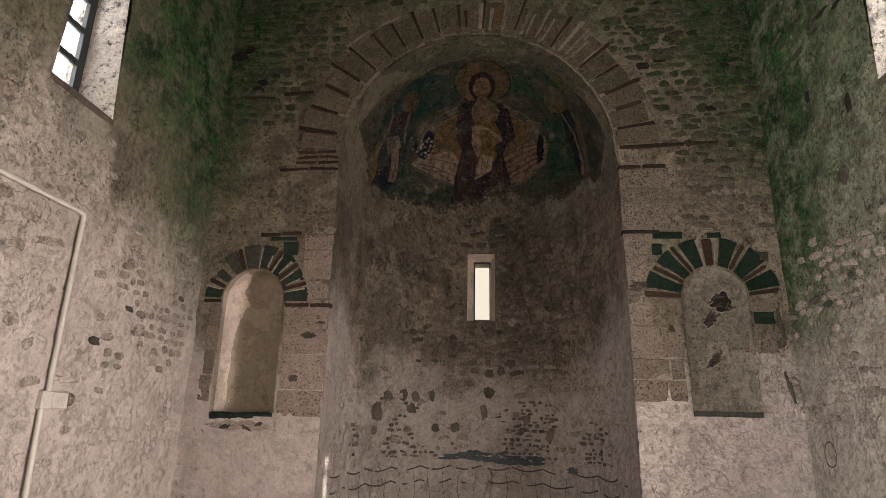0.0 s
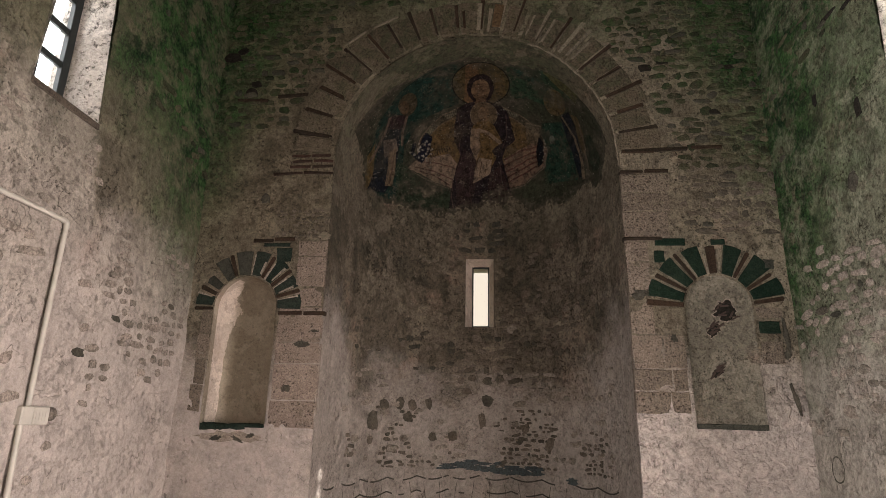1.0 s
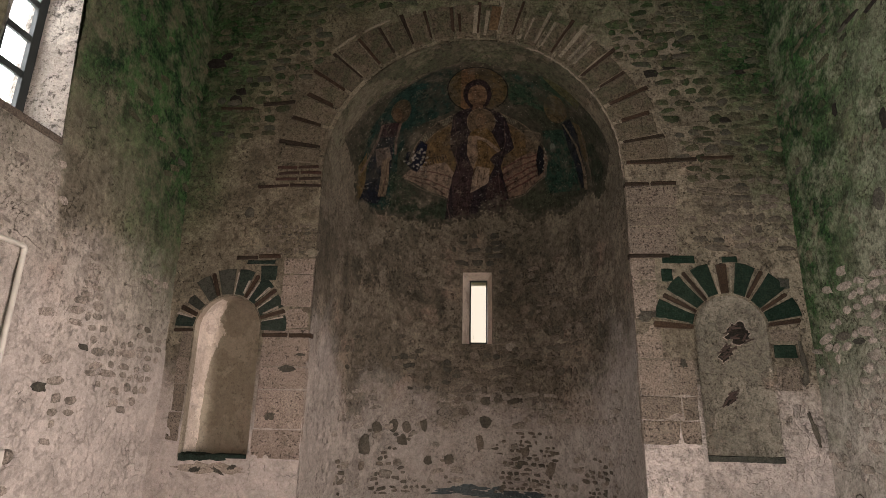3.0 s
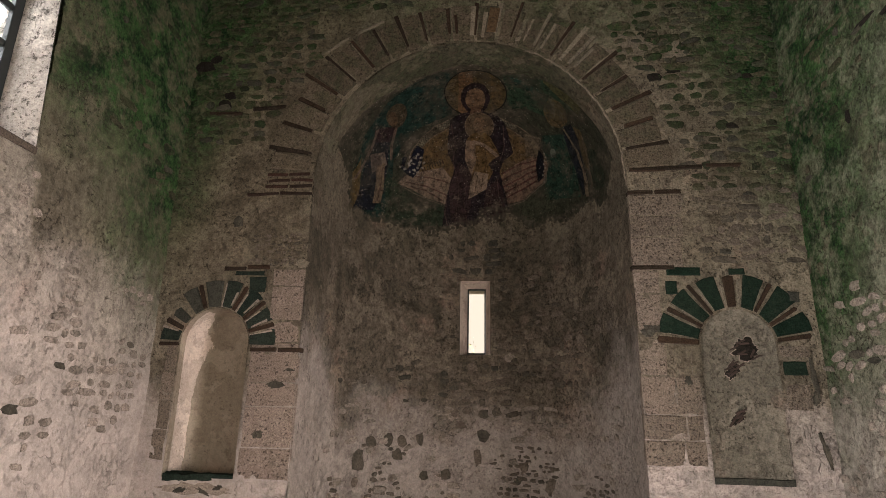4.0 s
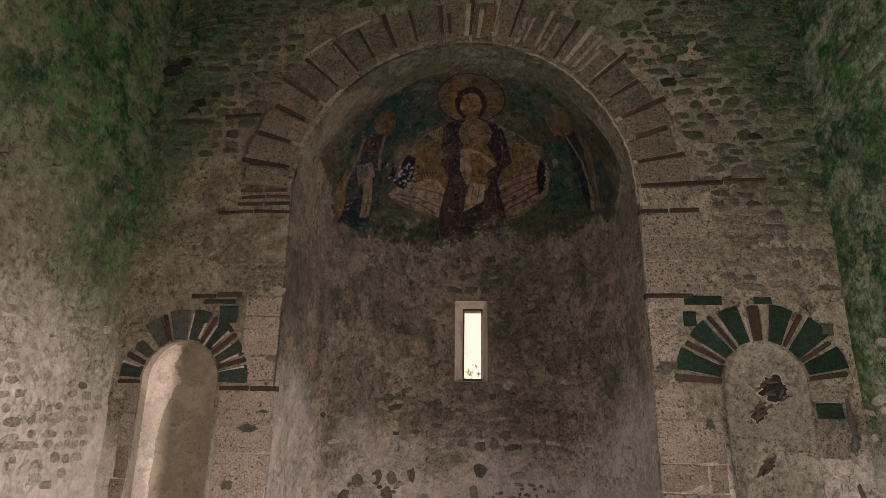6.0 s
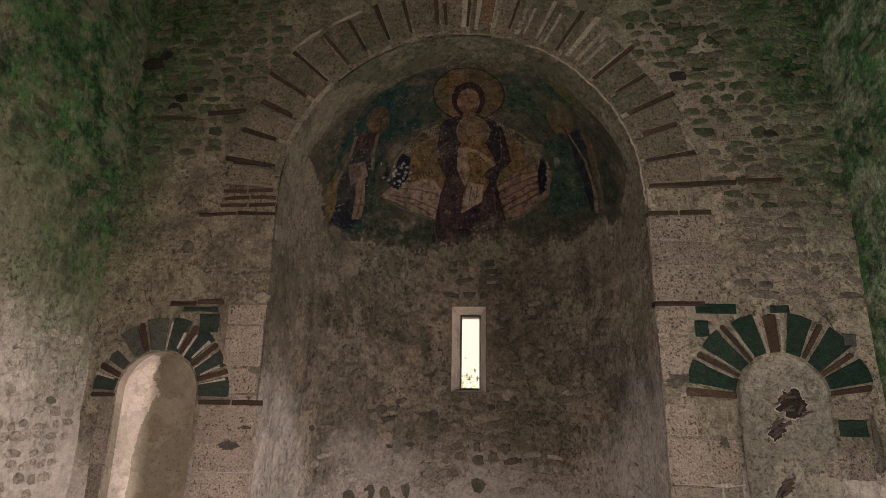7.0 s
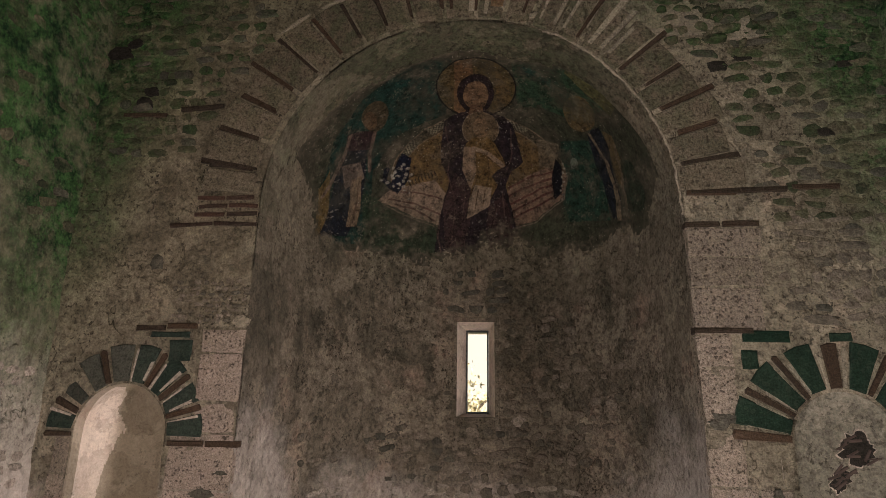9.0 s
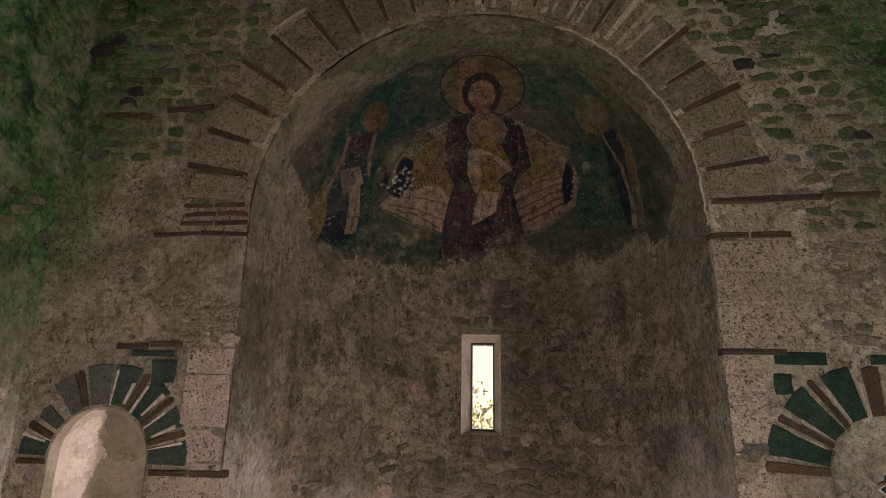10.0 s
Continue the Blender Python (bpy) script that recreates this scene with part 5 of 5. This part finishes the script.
# ---- niche sills and broken plaster in the blocked niche ----
def sill(x0, x1, z, h, deep, proud, mat, label, ragged):
    bm = bmesh.new()
    box(bm, x0, x1, -proud, deep, z - h, z)
    bmesh.ops.subdivide_edges(bm, edges=bm.edges[:], cuts=9, use_grid_fill=True)
    for v in bm.verts:
        q = v.co.copy()
        v.co.z += ragged * (noise.noise(q * 6) + 0.6 * noise.noise(q * 17))
        v.co.y += ragged * 0.8 * noise.noise(q * 8 + Vector((3, 1, 2)))
    return tagged(part("niche_sill", bm, mat, None), label, "sill")


sill(-2.77, -2.10, 1.60, 0.06, 0.24, 0.012, M_SLATE, "dark broken slate sill in the round-headed niche", 0.035)
for x, z, w, h, turn, mat in ((-2.44, 1.475, 0.46, 0.075, -3, M_LIME), (-2.58, 1.46, 0.10, 0.03, 20, M_DARK), (-2.36, 1.455, 0.12, 0.025, -25, M_DARK), (-2.22, 1.49, 0.07, 0.03, 10, M_DARK)):
    smear("gouge" if mat is M_DARK else "broken_edge", x, z, w, h, turn, mat, 0.6).location.y = -0.004 if mat is M_DARK else 0.0
sill(2.20, 2.86, 1.70, 0.05, 0.06, 0.02, M_GREY, "thin grey ledge under the blocked niche", 0.008)


def broken_patch(cx, cz, w, h, tilt, seed):
    """A hole in the plaster: a pale ragged rim, and rusty brick ends behind it."""
    ob = tagged(new("broken_plaster"), "broken plaster with reddish brick ends showing in the blocked niche", "damage")
    rnd = random.Random(seed)
    y = 0.045
    # the hollow is a flat near-black sheet that carries the hole's shade
    for scale, out, mat, name in ((1.0, 0.0, M_LIME, "plaster_rim"), (0.9, 0.004, M_HOLE, "hollow")):
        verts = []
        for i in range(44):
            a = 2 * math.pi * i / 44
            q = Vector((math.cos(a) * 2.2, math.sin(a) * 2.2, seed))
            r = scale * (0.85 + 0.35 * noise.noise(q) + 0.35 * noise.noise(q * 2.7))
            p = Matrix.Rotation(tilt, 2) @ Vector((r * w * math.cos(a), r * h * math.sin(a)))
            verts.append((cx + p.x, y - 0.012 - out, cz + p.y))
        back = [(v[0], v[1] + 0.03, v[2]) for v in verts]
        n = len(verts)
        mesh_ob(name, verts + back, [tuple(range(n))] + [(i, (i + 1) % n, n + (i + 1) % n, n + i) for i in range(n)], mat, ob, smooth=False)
    for k in range(9):
        u, v = rnd.uniform(-0.6, 0.6), rnd.uniform(-0.75, 0.75)
        p = Matrix.Rotation(tilt, 2) @ Vector((u * w, v * h))
        me = shared(("chip", k % 3), lambda: block_mesh(0.085, 0.010 + 0.004 * (k % 3), 0.008, M_RUST, k))
        piece("brick_end", me, ob, facing((cx + p.x, y - 0.014, cz + p.y), (0, -1, 0), (1, 0, 0)) @ Matrix.Rotation(rnd.uniform(0.0, 1.1), 4, "Z"))


broken_patch(2.60, 2.80, 0.13, 0.13, 0.5, 1)
broken_patch(2.47, 2.62, 0.07, 0.10, -0.5, 2)
broken_patch(2.47, 2.20, 0.045, 0.10, -0.8, 3)


# ---- mortar ridges along the arch and the south pier ----
def ridge(name, pts, radius, parent):
    path = []
    for k, p in enumerate(pts):
        q = Vector(p)
        path.append(q + Vector((noise.noise(q * 4) + noise.noise(q * 12), 0, noise.noise(q * 4 + Vector((5, 5, 5))) + noise.noise(q * 12 + Vector((5, 5, 5))))) * 0.014)
    ob = tube(name, path, radius, M_JOINT, parent)
    for v in ob.data.vertices:
        v.co += Vector((1, 0.4, 1)) * (0.009 * noise.noise(v.co * 30) + 0.008 * noise.noise(v.co * 7))
    return ob


ridge("mortar_edge", [(CX + 1.625 * math.cos(radians(a)), -0.004, CZ + 1.625 * math.sin(radians(a))) for a in np.linspace(-4, 66, 110)], 0.011, wall_east)
for x, z, w, h, turn in ((1.40, 5.80, 0.32, 0.045, 32), (1.70, 5.95, 0.40, 0.05, -4), (1.80, 6.06, 0.36, 0.12, -10), (2.25, 5.97, 0.20, 0.05, 80), (2.24, 5.90, 0.22, 0.05, 4), (1.24, 6.08, 0.30, 0.028, 55), (1.08, 6.16, 0.26, 0.028, 62), (0.60, 6.16, 0.14, 0.03, 10),
                         (-1.05, 6.38, 0.26, 0.022, 28), (-1.42, 6.16, 0.24, 0.02, 38), (-1.614, 3.613, 0.10, 0.06, 10)):
    smear("mortar_patch", x, z, w, h, turn, M_MORTAR, 0.42)
rubble(wall_east, on_east, 1.50, 2.06, 5.84, 6.24, 0.15, 2.0, 43, proud=0.055)
rubble(wall_east, on_east, 2.10, 2.42, 5.80, 6.12, 0.13, 2.0, 44, proud=0.055)


# ---- painted hanging at the foot of the apse ----
def hanging():
    ob = tagged(new("painted_drapery"), "faded painted drapery with scalloped dark lines on the apse wall", "wall painting")
    s0, s1 = 0.5, ARC - 0.5
    for row, z in enumerate((0.97, 0.80)):
        verts, faces = [], []
        n = 260
        for k in range(n + 1):
            s = s0 + (s1 - s0) * k / n
            zz = z + 0.045 * abs(math.sin(s * math.pi / 0.42)) * -1 + 0.01 * noise.noise(Vector((s * 4, row, 0)))
            for dz in (-0.009, 0.009):
                q = apse_point(AR, s, zz + dz)
                verts.append(apse_point(AR + rough(q, 0.014) - 0.006, s, zz + dz))
        run = []
        for k in range(n + 1):
            if k < n and noise.noise(Vector((k * 0.13, row * 7.0, 1.5))) > -0.22:
                run.append(k)
            elif run:
                part_verts = verts[2 * run[0]:2 * run[-1] + 4]
                mesh_ob("scallop_line", part_verts, [(2 * i, 2 * i + 2, 2 * i + 3, 2 * i + 1) for i in range(len(run))], M_LINE, ob)
                run = []
    rnd = random.Random(8)
    for seed in range(26):
        mid_s, half, tall = ARC / 2 + rnd.gauss(0.25, 0.42), rnd.uniform(0.05, 0.17), rnd.uniform(0.015, 0.04)
        mid_z = 1.10 - 0.06 * (mid_s - ARC / 2) + rnd.uniform(-0.06, 0.05)
        verts = []
        for k in range(40):
            a = 2 * math.pi * k / 40
            r = 1 + 0.55 * noise.noise(Vector((math.cos(a) * 2.5, math.sin(a) * 2.5, seed)))
            s, z = mid_s + half * r * math.cos(a), mid_z + tall * r * math.sin(a)
            verts.append(apse_point(AR + rough(apse_point(AR, s, z), 0.014) - 0.007, s, z))
        verts.append(apse_point(AR + rough(apse_point(AR, mid_s, mid_z), 0.014) - 0.007, mid_s, mid_z))
        mesh_ob("blue_pigment", verts, [(k, (k + 1) % 40, 40) for k in range(40)], M_BLUE, ob)
    for k in range(22):
        s = s0 + 0.25 + 0.21 * k
        verts = []
        for j in range(9):
            z = 0.5 + 0.4 * j / 8
            for ds in (-0.003, 0.003):
                verts.append(apse_point(AR + rough(apse_point(AR, s, z), 0.014) - 0.006, s + ds + 0.02 * math.sin(j * 0.5 + k), z))
        mesh_ob("fold_line", verts, [(2 * j, 2 * j + 1, 2 * j + 3, 2 * j + 2) for j in range(8)], M_LINE, ob)


M_BLUE = masonry("blue_pigment", (0.075, 0.088, 0.09), (0.05, 0.062, 0.068), 0.6, 22, 0.004)
M_LINE = masonry("faded_dark_paint", (0.065, 0.058, 0.048), (0.085, 0.075, 0.06), 0.4, 30, 0.004)
hanging()
scratched_ring()


def hazy_sky():
    n = Nodes("hazy_bright_sky")
    n.bsdf.inputs["Emission Color"].default_value = (1.0, 0.86, 0.71, 1)
    n.bsdf.inputs["Emission Strength"].default_value = 0.42
    return n.done((0.0, 0.0, 0.0), 1.0, spec=0.0)


tagged(mesh_ob("backdrop", *slab(-45, 45, 60, 60.2, -0.2, 45), hazy_sky(), smooth=False), "bright hazy white sky beyond the window", "sky", kind="structure")

# ---- outside: a tree beyond the apse window ----
def tree(x, y, height, seed):
    rnd = random.Random(seed)
    ob = tagged(new("tree"), "leafy green tree outside the apse window", "tree")
    ob.location = (x, y, -0.25)
    bm = bmesh.new()
    bmesh.ops.create_cone(bm, segments=10, radius1=0.22, radius2=0.07, depth=height * 0.7, cap_ends=True, matrix=Matrix.Translation((0, 0, height * 0.35)))
    for k in range(9):
        a, z = rnd.random() * 6.28, height * rnd.uniform(0.25, 0.65)
        m = Matrix.Translation((0, 0, z)) @ Matrix.Rotation(a, 4, "Z") @ Matrix.Rotation(radians(rnd.uniform(35, 65)), 4, "Y") @ Matrix.Translation((0, 0, 0.9))
        bmesh.ops.create_cone(bm, segments=6, radius1=0.07, radius2=0.02, depth=1.8, cap_ends=True, matrix=m)
    part("trunk", bm, M_BARK, ob)
    verts, faces = [], []
    for k in range(5200):
        c = Vector((rnd.gauss(0, 1), rnd.gauss(0, 1), rnd.gauss(0, 1))).normalized() * rnd.random() ** 0.4
        lobe = 1 + 0.35 * noise.noise(c * 2.5 + Vector((seed, 0, 0)))
        p = Vector((c.x * height * 0.36 * lobe, c.y * height * 0.36 * lobe, height * 0.56 + c.z * height * 0.42 * lobe))
        m = Euler((rnd.random() * 6, rnd.random() * 6, rnd.random() * 6)).to_matrix()
        s = rnd.uniform(0.05, 0.10)
        b = len(verts)
        verts += [p + m @ Vector(q) * s for q in ((-1, 0, 0), (0, -0.5, 0.1), (1, 0, 0), (0, 0.5, 0.1))]
        faces.append((b, b + 1, b + 2, b + 3))
    mesh_ob("crown", verts, faces, M_LEAF, ob, smooth=False)


M_BARK = masonry("bark", (0.12, 0.09, 0.06), (0.10, 0.08, 0.055), 0.5, 20, 0.02)
M_LEAF = masonry("leaves", (0.50, 0.42, 0.26), (0.42, 0.35, 0.2), 0.0, 6, 0.002)
tree(-0.9, 11.0, 4.3, 1)
tree(1.8, 12.5, 4.6, 2)
